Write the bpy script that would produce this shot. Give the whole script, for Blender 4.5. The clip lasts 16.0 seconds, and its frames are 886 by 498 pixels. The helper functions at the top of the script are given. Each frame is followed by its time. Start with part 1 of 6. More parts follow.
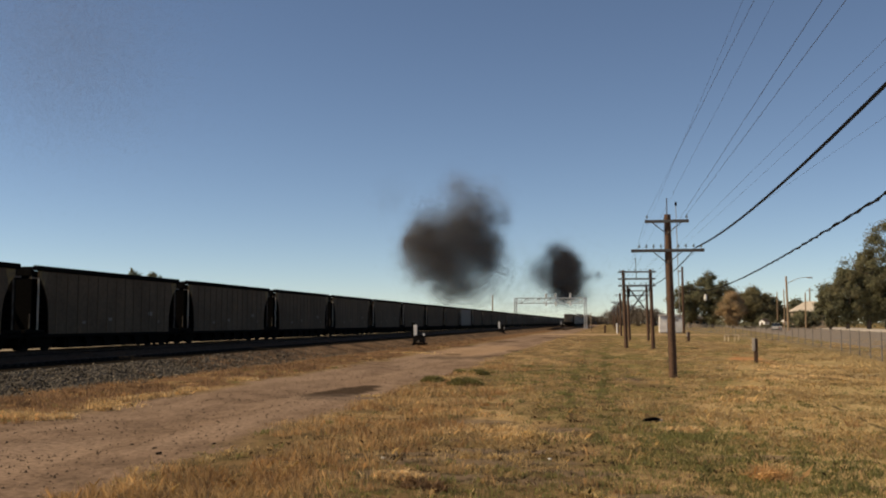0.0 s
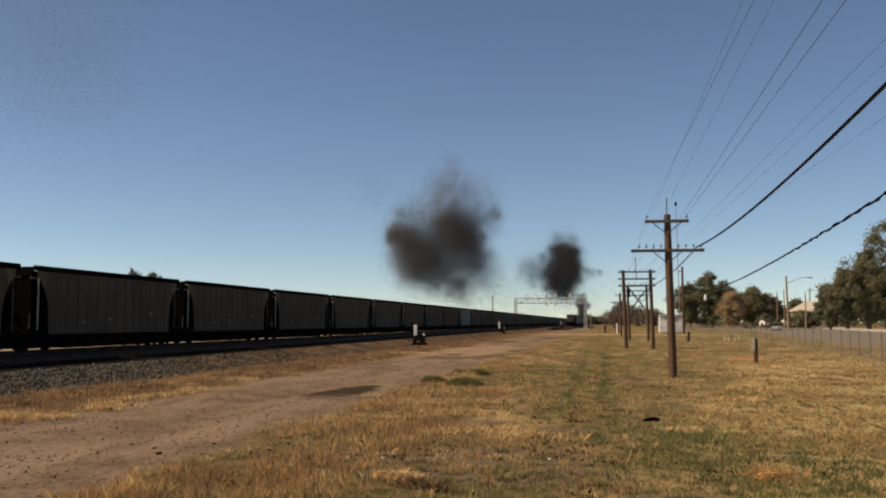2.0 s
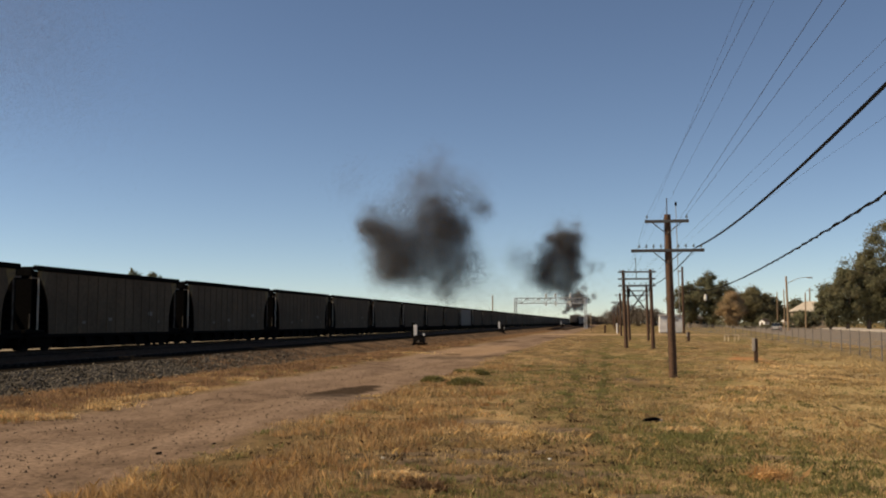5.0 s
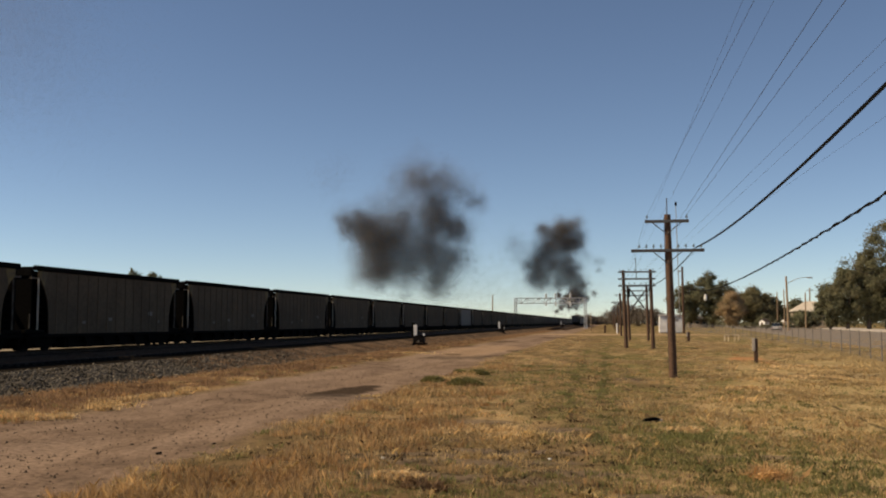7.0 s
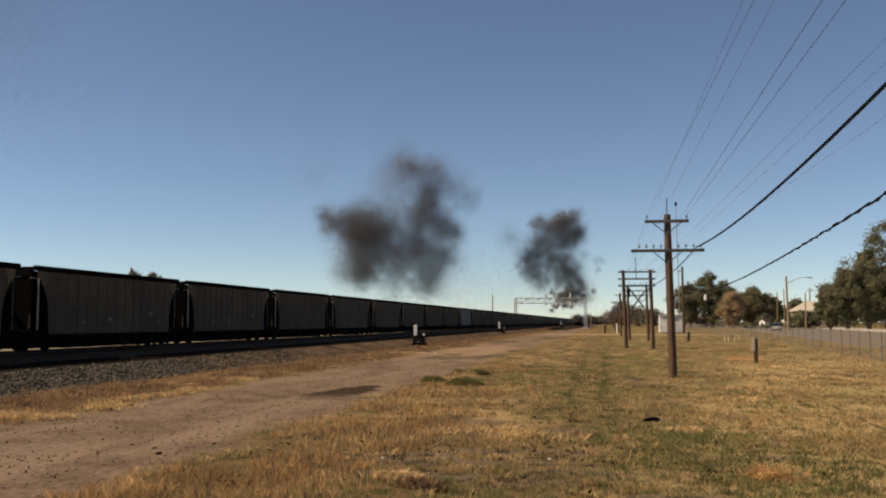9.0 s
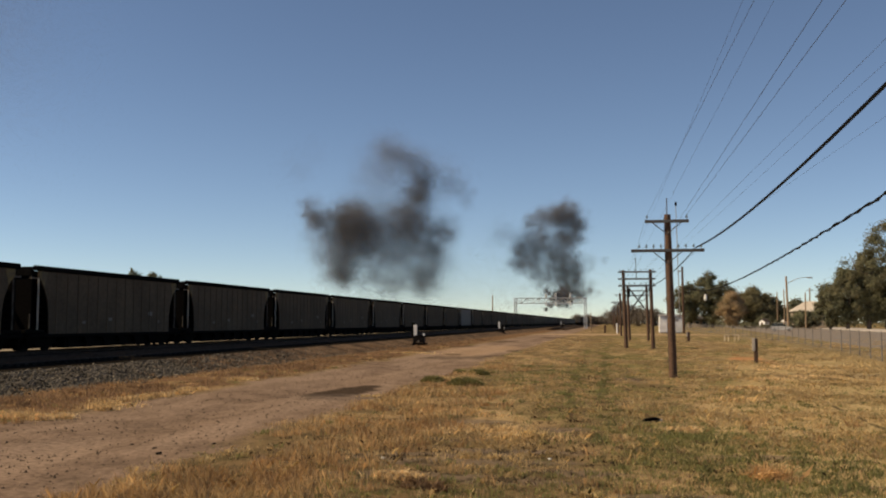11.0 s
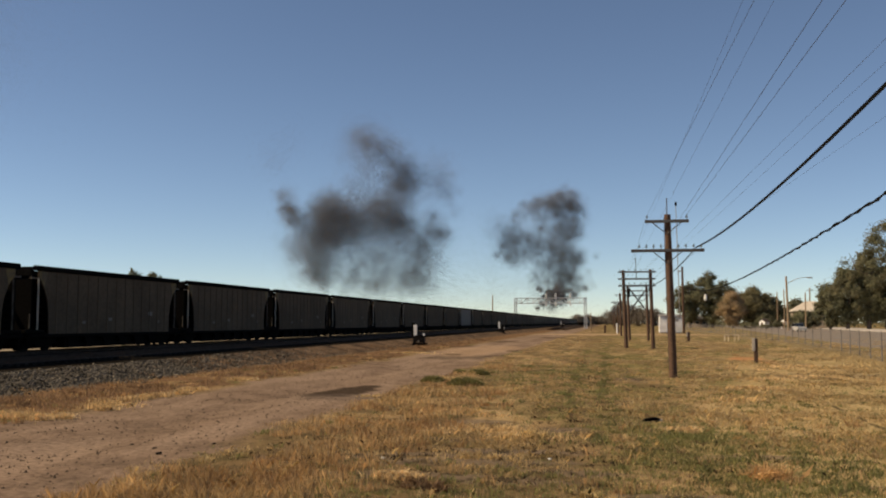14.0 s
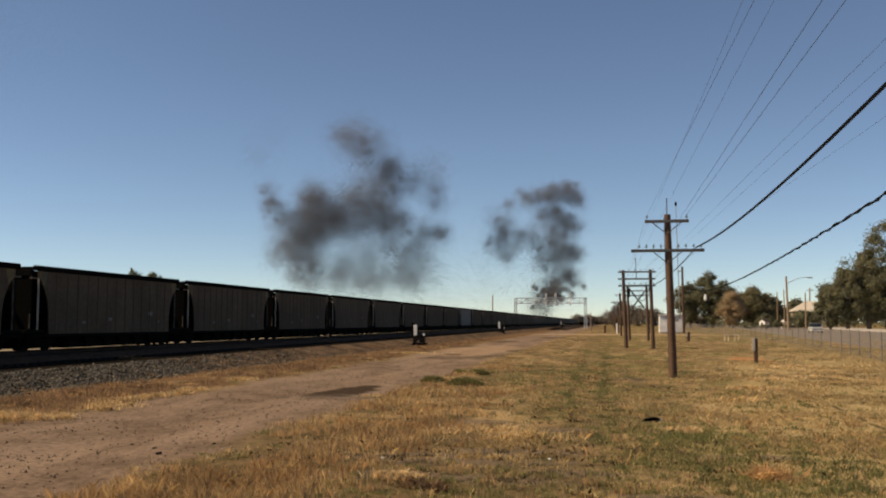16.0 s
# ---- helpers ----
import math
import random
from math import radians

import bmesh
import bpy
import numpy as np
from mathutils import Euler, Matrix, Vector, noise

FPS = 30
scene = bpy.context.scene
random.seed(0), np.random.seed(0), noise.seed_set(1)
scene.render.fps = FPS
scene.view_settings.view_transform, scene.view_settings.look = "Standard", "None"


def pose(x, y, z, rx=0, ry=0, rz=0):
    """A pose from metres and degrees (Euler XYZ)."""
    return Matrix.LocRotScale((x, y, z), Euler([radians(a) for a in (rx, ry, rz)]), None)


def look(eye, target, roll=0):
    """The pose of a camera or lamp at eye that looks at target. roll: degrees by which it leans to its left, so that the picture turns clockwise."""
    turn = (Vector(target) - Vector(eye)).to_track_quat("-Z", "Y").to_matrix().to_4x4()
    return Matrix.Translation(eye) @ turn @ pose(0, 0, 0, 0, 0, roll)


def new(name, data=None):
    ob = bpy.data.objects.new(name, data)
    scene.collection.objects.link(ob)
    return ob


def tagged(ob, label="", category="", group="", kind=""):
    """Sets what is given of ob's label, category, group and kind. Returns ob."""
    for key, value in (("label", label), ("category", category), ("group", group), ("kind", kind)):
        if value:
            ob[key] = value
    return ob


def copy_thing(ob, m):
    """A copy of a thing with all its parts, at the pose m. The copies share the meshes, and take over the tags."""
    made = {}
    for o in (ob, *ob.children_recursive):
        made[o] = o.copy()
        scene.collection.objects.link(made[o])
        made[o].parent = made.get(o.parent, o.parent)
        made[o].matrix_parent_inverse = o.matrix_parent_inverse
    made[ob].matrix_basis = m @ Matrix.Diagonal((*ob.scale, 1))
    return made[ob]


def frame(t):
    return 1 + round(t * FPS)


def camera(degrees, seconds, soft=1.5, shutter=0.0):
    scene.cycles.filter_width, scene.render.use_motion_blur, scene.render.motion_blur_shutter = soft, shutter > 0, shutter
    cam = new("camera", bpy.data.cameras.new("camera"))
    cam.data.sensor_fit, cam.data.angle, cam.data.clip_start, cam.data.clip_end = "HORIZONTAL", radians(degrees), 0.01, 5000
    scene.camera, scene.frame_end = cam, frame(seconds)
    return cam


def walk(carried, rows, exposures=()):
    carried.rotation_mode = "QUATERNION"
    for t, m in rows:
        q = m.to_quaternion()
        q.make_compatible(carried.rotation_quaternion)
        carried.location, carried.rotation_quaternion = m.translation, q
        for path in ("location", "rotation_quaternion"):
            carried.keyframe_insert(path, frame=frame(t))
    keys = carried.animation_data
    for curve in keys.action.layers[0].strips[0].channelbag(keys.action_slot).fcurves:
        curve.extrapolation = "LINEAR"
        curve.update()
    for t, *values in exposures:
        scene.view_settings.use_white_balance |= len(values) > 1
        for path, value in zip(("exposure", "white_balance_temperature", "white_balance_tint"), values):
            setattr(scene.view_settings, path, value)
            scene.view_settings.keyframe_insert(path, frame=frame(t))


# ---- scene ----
# World: y runs along the railway, x to its right-hand side, camera over the origin.
YAW = 9.686
cam = camera(49.516, 16.0, soft=2.0)
EYE = pose(0, 0, 2.1, 90 + 4.373, 0, YAW)
walk(cam, [(0, EYE), (16, EYE)], exposures=[(0, 0.02, 7600, 11), (16, 0.1, 7600, 11)])

# ---- light ----
SUN_UP, SUN_AZ = 36.0, 258.0
sky_world = bpy.data.worlds.new("sky")
scene.world = sky_world
sky_world.use_nodes = True
wn = sky_world.node_tree
sky = wn.nodes.new("ShaderNodeTexSky")
sky.sky_type = "NISHITA"
sky.sun_disc = False
sky.sun_elevation, sky.sun_rotation = radians(SUN_UP), radians(SUN_AZ)
sky.altitude, sky.air_density, sky.dust_density, sky.ozone_density = 2800, 0.9, 0.0, 3.2
wn.links.new(sky.outputs[0], wn.nodes["Background"].inputs[0])
wn.nodes["Background"].inputs[1].default_value = 0.109
lamp = bpy.data.lights.new("sun", "SUN")
lamp.energy, lamp.angle, lamp.color = 5.0, radians(0.6), (1.0, 0.86, 0.66)
sun_dir = Vector((math.sin(radians(SUN_AZ)) * math.cos(radians(SUN_UP)), math.cos(radians(SUN_AZ)) * math.cos(radians(SUN_UP)), math.sin(radians(SUN_UP))))
new("sun", lamp).matrix_world = look(sun_dir * 100, (0, 0, 0))


# ---- materials ----
def mat(name, color, rough=0.8, metal=0.0, vary=0.25, scale=8.0, stain=None, stain_scale=0.7, stain_amount=0.5, bump=0.2, per_piece=0.0, island=0.0, spec=0.3, through_light=0.0, clear=0.0):
    """A worn surface: grain and stains at two scales, slight relief."""
    m = bpy.data.materials.new(name)
    m.use_nodes = True
    t = m.node_tree
    b = t.nodes["Principled BSDF"]
    b.inputs["Roughness"].default_value = rough
    b.inputs["Metallic"].default_value = metal
    b.inputs["Specular IOR Level"].default_value = spec
    geo = t.nodes.new("ShaderNodeTexCoord")
    src = geo.outputs["Object"]
    fine = t.nodes.new("ShaderNodeTexNoise")
    fine.inputs["Scale"].default_value, fine.inputs["Detail"].default_value = scale, 6
    t.links.new(src, fine.inputs["Vector"])
    big = t.nodes.new("ShaderNodeTexNoise")
    big.inputs["Scale"].default_value, big.inputs["Detail"].default_value = stain_scale, 5
    t.links.new(src, big.inputs["Vector"])
    ramp = t.nodes.new("ShaderNodeMapRange")
    ramp.inputs["From Min"].default_value, ramp.inputs["From Max"].default_value = 0.42, 0.62
    ramp.inputs["To Max"].default_value = stain_amount
    t.links.new(big.outputs["Fac"], ramp.inputs["Value"])
    mix = t.nodes.new("ShaderNodeMix")
    mix.data_type = "RGBA"
    mix.inputs["A"].default_value = (*color, 1)
    mix.inputs["B"].default_value = (*(stain or [c * 0.6 for c in color]), 1)
    t.links.new(ramp.outputs["Result"], mix.inputs["Factor"])
    grain = t.nodes.new("ShaderNodeMapRange")
    grain.inputs["From Min"].default_value, grain.inputs["From Max"].default_value = 0.3, 0.7
    grain.inputs["To Min"].default_value, grain.inputs["To Max"].default_value = 1 - vary, 1 + vary
    t.links.new(fine.outputs["Fac"], grain.inputs["Value"])
    value = grain.outputs["Result"]
    for node_name, socket, amount in (("ShaderNodeObjectInfo", "Random", per_piece), ("ShaderNodeNewGeometry", "Random Per Island", island)):
        if amount:
            info = t.nodes.new(node_name)
            rnd = t.nodes.new("ShaderNodeMapRange")
            rnd.inputs["To Min"].default_value, rnd.inputs["To Max"].default_value = 1 - amount, 1 + amount
            t.links.new(info.outputs[socket], rnd.inputs["Value"])
            mul = t.nodes.new("ShaderNodeMath")
            mul.operation = "MULTIPLY"
            t.links.new(value, mul.inputs[0]), t.links.new(rnd.outputs["Result"], mul.inputs[1])
            value = mul.outputs[0]
    tint = t.nodes.new("ShaderNodeVectorMath")
    tint.operation = "SCALE"
    t.links.new(mix.outputs["Result"], tint.inputs[0]), t.links.new(value, tint.inputs["Scale"])
    t.links.new(tint.outputs[0], b.inputs["Base Color"])
    if bump:
        bp = t.nodes.new("ShaderNodeBump")
        bp.inputs["Strength"].default_value, bp.inputs["Distance"].default_value = bump, 0.02
        t.links.new(fine.outputs["Fac"], bp.inputs["Height"])
        t.links.new(bp.outputs[0], b.inputs["Normal"])
    if through_light:
        tr = t.nodes.new("ShaderNodeBsdfTranslucent")
        t.links.new(tint.outputs[0], tr.inputs["Color"])
        ms = t.nodes.new("ShaderNodeMixShader")
        ms.inputs[0].default_value = through_light
        t.links.new(b.outputs[0], ms.inputs[1]), t.links.new(tr.outputs[0], ms.inputs[2])
        t.links.new(ms.outputs[0], t.nodes["Material Output"].inputs["Surface"])
        if clear:
            gap = t.nodes.new("ShaderNodeBsdfTransparent")
            mc = t.nodes.new("ShaderNodeMixShader")
            mc.inputs[0].default_value = clear
            t.links.new(ms.outputs[0], mc.inputs[1]), t.links.new(gap.outputs[0], mc.inputs[2])
            t.links.new(mc.outputs[0], t.nodes["Material Output"].inputs["Surface"])
    return m


BARE = ((-3.9, 14.5, 1.5, 0.55), (-1.9, 14.6, 1.4, 0.5), (-1.6, 15.8, 1.0, 0.35), (-2.3, 12.25, 0.35, 0.2), (-2.2, 13.1, 1.7, 0.4), (-1.4, 15.8, 1.3, 0.4), (-3.2, 17.4, 0.9, 0.4), (0.7, 12.1, 1.1, 0.3), (-1.0, 19.2, 0.7, 0.5), (2.3, 15.7, 0.8, 0.3),
        (-2.6, 20.5, 0.7, 0.5), (-0.5, 13.9, 0.8, 0.3), (3.9, 13.0, 0.9, 0.3), (-2.9, 15.2, 0.8, 0.3), (0.9, 36.0, 0.8, 2.0))


def ground_material():
    """Bare soil under dry grass, a dirt track with paler wheel lines, reddish bare spots."""
    m = bpy.data.materials.new("prairie_ground")
    m.use_nodes = True
    t = m.node_tree
    b = t.nodes["Principled BSDF"]
    b.inputs["Roughness"].default_value, b.inputs["Specular IOR Level"].default_value = 0.95, 0.0
    co = t.nodes.new("ShaderNodeTexCoord").outputs["Object"]

    def noise_at(scale, detail=6, squash=None):
        n = t.nodes.new("ShaderNodeTexNoise")
        n.inputs["Scale"].default_value, n.inputs["Detail"].default_value = scale, detail
        if squash:
            mp = t.nodes.new("ShaderNodeMapping")
            mp.inputs["Scale"].default_value = squash
            t.links.new(co, mp.inputs["Vector"]), t.links.new(mp.outputs[0], n.inputs["Vector"])
        else:
            t.links.new(co, n.inputs["Vector"])
        return n.outputs["Fac"]

    def math_of(op, a, c):
        n = t.nodes.new("ShaderNodeMath")
        n.operation = op
        for k, v in enumerate((a, c)):
            if isinstance(v, (int, float)):
                n.inputs[k].default_value = v
            else:
                t.links.new(v, n.inputs[k])
        return n.outputs[0]

    def span(v, lo, hi, to_lo=0.0, to_hi=1.0):
        n = t.nodes.new("ShaderNodeMapRange")
        n.interpolation_type = "SMOOTHSTEP"
        for k, x in zip(("From Min", "From Max", "To Min", "To Max"), (lo, hi, to_lo, to_hi)):
            n.inputs[k].default_value = x
        t.links.new(v, n.inputs["Value"])
        return n.outputs["Result"]

    def blend(f, a, c):
        n = t.nodes.new("ShaderNodeMix")
        n.data_type = "RGBA"
        for key, v in (("A", a), ("B", c)):
            if isinstance(v, tuple):
                n.inputs[key].default_value = (*v, 1)
            else:
                t.links.new(v, n.inputs[key])
        t.links.new(f, n.inputs["Factor"])
        return n.outputs["Result"]

    sep = t.nodes.new("ShaderNodeSeparateXYZ")
    t.links.new(co, sep.inputs[0])
    x = math_of("ADD", sep.outputs[0], math_of("MULTIPLY", math_of("SUBTRACT", noise_at(0.35), 0.5), 3.2))
    fine, mid = noise_at(9.0, 8), noise_at(0.9, 6)
    streak = noise_at(0.55, 5, (1.0, 0.22, 1.0))
    grass = blend(span(noise_at(0.8, 6, (1.0, 0.45, 1.0)), 0.42, 0.58), (0.3, 0.2, 0.102), (0.165, 0.115, 0.06))
    grass = blend(span(noise_at(0.28, 6), 0.54, 0.64, 0.0, 0.6), grass, (0.15, 0.108, 0.055))
    grass = blend(math_of("MULTIPLY", span(streak, 0.5, 0.64), span(x, -8.0, -4.0)), grass, (0.4, 0.275, 0.14))
    green = math_of("MULTIPLY", span(noise_at(0.16, 5), 0.44, 0.58), span(x, -4.0, 0.5))
    grass = blend(math_of("MULTIPLY", green, 0.7), grass, (0.13, 0.125, 0.045))
    lane = math_of("SUBTRACT", x, math_of("MULTIPLY", sep.outputs[1], 0.13))
    grass = blend(math_of("MULTIPLY", math_of("MULTIPLY", span(lane, -1.6, 0.8), span(sep.outputs[1], 80.0, 45.0)), 0.75), grass, (0.45, 0.325, 0.16))
    near = math_of("MULTIPLY", span(sep.outputs[1], 21.0, 13.0), span(x, 1.0, -1.0))
    grass = blend(math_of("MULTIPLY", near, 0.85), grass, blend(span(mid, 0.4, 0.6), (0.18, 0.118, 0.06), (0.1, 0.075, 0.038)))
    worn = math_of("MULTIPLY", span(noise_at(1.7, 7), 0.5, 0.62), math_of("MULTIPLY", span(x, -7.0, -5.5), span(x, 2.0, -0.5)))
    grass = blend(math_of("MULTIPLY", worn, 0.6), grass, (0.085, 0.06, 0.034))
    mats = math_of("MULTIPLY", span(noise_at(1.1, 6, (0.8, 0.5, 1.0)), 0.56, 0.66), span(x, 0.5, 3.0))
    grass = blend(math_of("MULTIPLY", mats, 0.7), grass, (0.56, 0.41, 0.21))
    dirt = blend(span(mid, 0.35, 0.65), (0.235, 0.162, 0.114), (0.17, 0.118, 0.083))
    dirt = blend(span(streak, 0.42, 0.6), dirt, (0.27, 0.19, 0.135))
    in_track = math_of("MULTIPLY", span(x, -12.9, -12.0), span(x, -6.0, -6.9))
    color = blend(in_track, grass, dirt)
    def spot(cx, cy, rx, ry):
        dx = math_of("DIVIDE", math_of("SUBTRACT", sep.outputs[0], cx), rx)
        dy = math_of("DIVIDE", math_of("SUBTRACT", sep.outputs[1], cy), ry)
        d = math_of("ADD", math_of("MULTIPLY", dx, dx), math_of("MULTIPLY", dy, dy))
        return span(math_of("ADD", d, math_of("MULTIPLY", math_of("SUBTRACT", noise_at(1.3), 0.5), 2.2)), 1.3, 0.5)

    def groove(ax, ay, bx, by, width):
        n = math.hypot(bx - ax, by - ay)
        ux, uy = (bx - ax) / n, (by - ay) / n
        across = math_of("ADD", math_of("MULTIPLY", sep.outputs[0], -uy), math_of("MULTIPLY", sep.outputs[1], ux))
        off = math_of("ABSOLUTE", math_of("ADD", math_of("ADD", across, uy * ax - ux * ay), math_of("MULTIPLY", math_of("SUBTRACT", noise_at(0.6), 0.5), 0.2)), 0.0)
        along = math_of("MULTIPLY", span(sep.outputs[1], min(ay, by) - 3, min(ay, by) + 2), span(sep.outputs[1], max(ay, by) + 6, max(ay, by) - 4))
        return math_of("MULTIPLY", math_of("MULTIPLY", span(off, width, width * 0.3), span(noise_at(0.8), 0.36, 0.55)), along)

    color = blend(math_of("MULTIPLY", spot(-8.15, 29.3, 1.0, 3.2), 0.92), color, (0.045, 0.032, 0.023))
    color = blend(math_of("MULTIPLY", spot(-7.6, 27.0, 1.6, 1.2), 0.5), color, (0.12, 0.09, 0.07))
    color = blend(math_of("MULTIPLY", spot(7.9, 56.0, 1.2, 5.0), 0.8), color, (0.46, 0.22, 0.1))
    bare_soil = blend(span(noise_at(2.6, 7), 0.47, 0.6), (0.185, 0.135, 0.092), (0.055, 0.042, 0.028))
    for place in BARE:
        color = blend(math_of("MULTIPLY", spot(*place), 0.8), color, bare_soil)
    color = blend(math_of("MULTIPLY", spot(4.0, 172.0, 20.0, 13.0), 0.75), color, (0.42, 0.29, 0.17))
    color = blend(math_of("MULTIPLY", spot(-10.0, 75.0, 3.0, 14.0), 0.5), color, (0.42, 0.28, 0.17))
    color = blend(math_of("MULTIPLY", spot(-9.0, 58.0, 2.2, 3.0), 0.6), color, (0.13, 0.095, 0.065))
    for place in ((-7.2, 61.5, 1.3, 1.5), (-6.8, 73.0, 0.9, 2.0), (-3.0, 117.0, 1.5, 5.0), (-11.2, 105.0, 1.6, 5.0), (-10.3, 64.5, 0.6, 1.5), (-7.5, 133.0, 2.0, 6.0), (-13.5, 84.0, 1.6, 7.0)):
        color = blend(math_of("MULTIPLY", spot(*place), 0.75), color, (0.09, 0.06, 0.038))
    for line in ((5.7, 29.0, 5.2, 18.0, 0.1), (-0.2, 26, -0.15, 60, 0.28), (-1.12, 26, -1.3, 60, 0.24)):
        color = blend(math_of("MULTIPLY", groove(*line), 0.8 if line[0] > 3 else 0.6), color, (0.045, 0.036, 0.02))
    color = blend(math_of("MULTIPLY", span(x, -12.4, -13.4), 0.75), color, (0.155, 0.086, 0.05))
    shoulder = span(x, -16.5, -17.4)
    color = blend(shoulder, color, blend(span(fine, 0.4, 0.62), (0.06, 0.05, 0.04), (0.15, 0.128, 0.1)))
    color = blend(span(x, -33.0, -36.0), color, blend(span(mid, 0.4, 0.6), (0.33, 0.27, 0.19), (0.24, 0.19, 0.135)))
    tint = t.nodes.new("ShaderNodeVectorMath")
    tint.operation = "SCALE"
    t.links.new(color, tint.inputs[0]), t.links.new(span(fine, 0.3, 0.7, 0.74, 1.16), tint.inputs["Scale"])
    t.links.new(tint.outputs[0], b.inputs["Base Color"])
    bp = t.nodes.new("ShaderNodeBump")
    bp.inputs["Strength"].default_value, bp.inputs["Distance"].default_value = 0.6, 0.05
    t.links.new(math_of("ADD", fine, mid), bp.inputs["Height"]), t.links.new(bp.outputs[0], b.inputs["Normal"])
    return m


M_GROUND = ground_material()
# Coal dust on the stone, and the train's shadow put into the same near-black.
M_BALLAST = mat("dusted_shaded_ballast", (0.015, 0.0125, 0.0095), 0.95, vary=0.6, scale=14, stain=(0.025, 0.02, 0.015), bump=0.8, spec=0.0)
M_BANK = mat("reddish_soil", (0.17, 0.112, 0.07), 0.95, vary=0.5, scale=3, stain=(0.06, 0.042, 0.03), stain_scale=0.45, stain_amount=0.9, bump=0.4, spec=0.0)
M_SHOULDER = mat("gravel_shoulder", (0.07, 0.06, 0.047), 0.95, vary=0.5, scale=16, stain=(0.045, 0.039, 0.031), bump=0.6, spec=0.1)
M_STONE = mat("ballast_stone", (0.125, 0.105, 0.08), 0.95, vary=0.3, scale=20, island=0.85, bump=0.3, spec=0.1)
M_RAIL = mat("rail_steel", (0.05, 0.034, 0.026), 0.8, 0.1, spec=0.1, scale=4, stain=(0.07, 0.04, 0.028))
M_TIE = mat("sleeper_wood", (0.022, 0.018, 0.015), 0.95, spec=0.03, scale=10, per_piece=0.3)
M_CAR = mat("hopper_paint", (0.094, 0.068, 0.045), 0.8, 0.0, spec=0.1, vary=0.15, scale=5, stain=(0.068, 0.05, 0.034), stain_scale=0.45, stain_amount=0.8, per_piece=0.12)
M_OCHRE = mat("ochre_paint", (0.19, 0.128, 0.035), 0.75, 0.0, stain=(0.08, 0.06, 0.04), stain_scale=1.6, stain_amount=0.9)
# Darker copy of the post paint, with shade put into the colour.
M_DULLPOST = mat("shaded_post_paint", (0.1, 0.085, 0.07), 0.8, stain=(0.03, 0.026, 0.022), stain_scale=2.5, stain_amount=0.9)
# Grime on the undergear, plus shade in recesses put into a near-black.
M_BLACK = mat("near_black", (0.006, 0.0055, 0.005), 0.95, 0.0, spec=0.04, vary=0.4)
M_POST = mat("pale_post_paint", (0.46, 0.4, 0.32), 0.7, stain=(0.22, 0.18, 0.15), stain_scale=2)
# Car steel with the shade of sills, rims and ends put into the colour.
M_CHORD = mat("shade_dark_steel", (0.006, 0.0053, 0.005), 0.95, 0.0, vary=0.3, spec=0.02)
# Paler than the near cars: distance haze is put into this paint.
M_GREYCAR = mat("hazed_car_paint", (0.17, 0.155, 0.14), 0.7, 0.1, vary=0.15, scale=4, stain=(0.11, 0.1, 0.09))
M_PATCH = mat("repainted_steel", (0.135, 0.125, 0.11), 0.75, 0.1, vary=0.15, scale=4, stain=(0.09, 0.08, 0.07))
M_WEED = mat("weed_leaves", (0.2, 0.185, 0.07), 0.8, vary=0.3, scale=1.5, stain=(0.2, 0.16, 0.06), bump=0, island=0.4, through_light=0.35)
M_ORANGE = mat("dead_weed", (0.6, 0.37, 0.17), 0.85, vary=0.3, scale=3, bump=0, island=0.4, through_light=0.3)
M_COAL = mat("coal", (0.02, 0.02, 0.022), 0.6, vary=0.6, scale=6, bump=1.0)
M_WHEEL = mat("wheel_steel", (0.012, 0.01, 0.009), 0.85, 0.2, spec=0.1)
M_POLE = mat("weathered_pole_wood", (0.098, 0.056, 0.035), 0.9, vary=0.35, scale=16, stain=(0.075, 0.045, 0.032), stain_scale=1.4, bump=0.6, per_piece=0.12)
M_ARM = mat("grey_crossarm_wood", (0.1, 0.098, 0.1), 0.9, vary=0.3, scale=12, bump=0.5)
M_GLASS = mat("insulator_glass", (0.16, 0.2, 0.22), 0.15, vary=0.05, bump=0, spec=0.6)
M_GALV = mat("galvanised_steel", (0.3, 0.28, 0.26), 0.7, 0.2, stain=(0.2, 0.18, 0.16))
M_FENCE = mat("weathered_fence_steel", (0.17, 0.155, 0.14), 0.8, 0.1, stain=(0.12, 0.1, 0.085))
M_WIRE = mat("wire", (0.05, 0.05, 0.055), 0.6, 0.3, bump=0)
M_CABLE = mat("cable_sheath", (0.006, 0.0065, 0.008), 0.8, spec=0.1, bump=0)
M_WHITE = mat("white_paint", (0.78, 0.77, 0.74), 0.6, vary=0.06, stain=(0.55, 0.52, 0.47), stain_amount=0.6, bump=0.05)
M_SILVER = mat("aluminium_paint", (0.62, 0.63, 0.62), 0.5, 0.3, stain=(0.4, 0.36, 0.32))
M_ROAD = mat("worn_asphalt", (0.2, 0.158, 0.115), 0.9, vary=0.2, scale=3, stain=(0.235, 0.185, 0.135), stain_scale=0.12, bump=0.2)
M_CREAM = mat("cream_paint", (0.62, 0.5, 0.34), 0.7, vary=0.15, stain=(0.4, 0.28, 0.16), stain_scale=2)
M_CONC = mat("pale_concrete", (0.5, 0.44, 0.37), 0.9, vary=0.15, scale=4, stain=(0.36, 0.31, 0.26))
M_DRY = mat("dry_grass", (0.53, 0.38, 0.192), 0.8, vary=0.35, scale=1.3, stain=(0.33, 0.235, 0.115), stain_scale=0.3, stain_amount=0.95, bump=0, island=0.15, through_light=0.45)
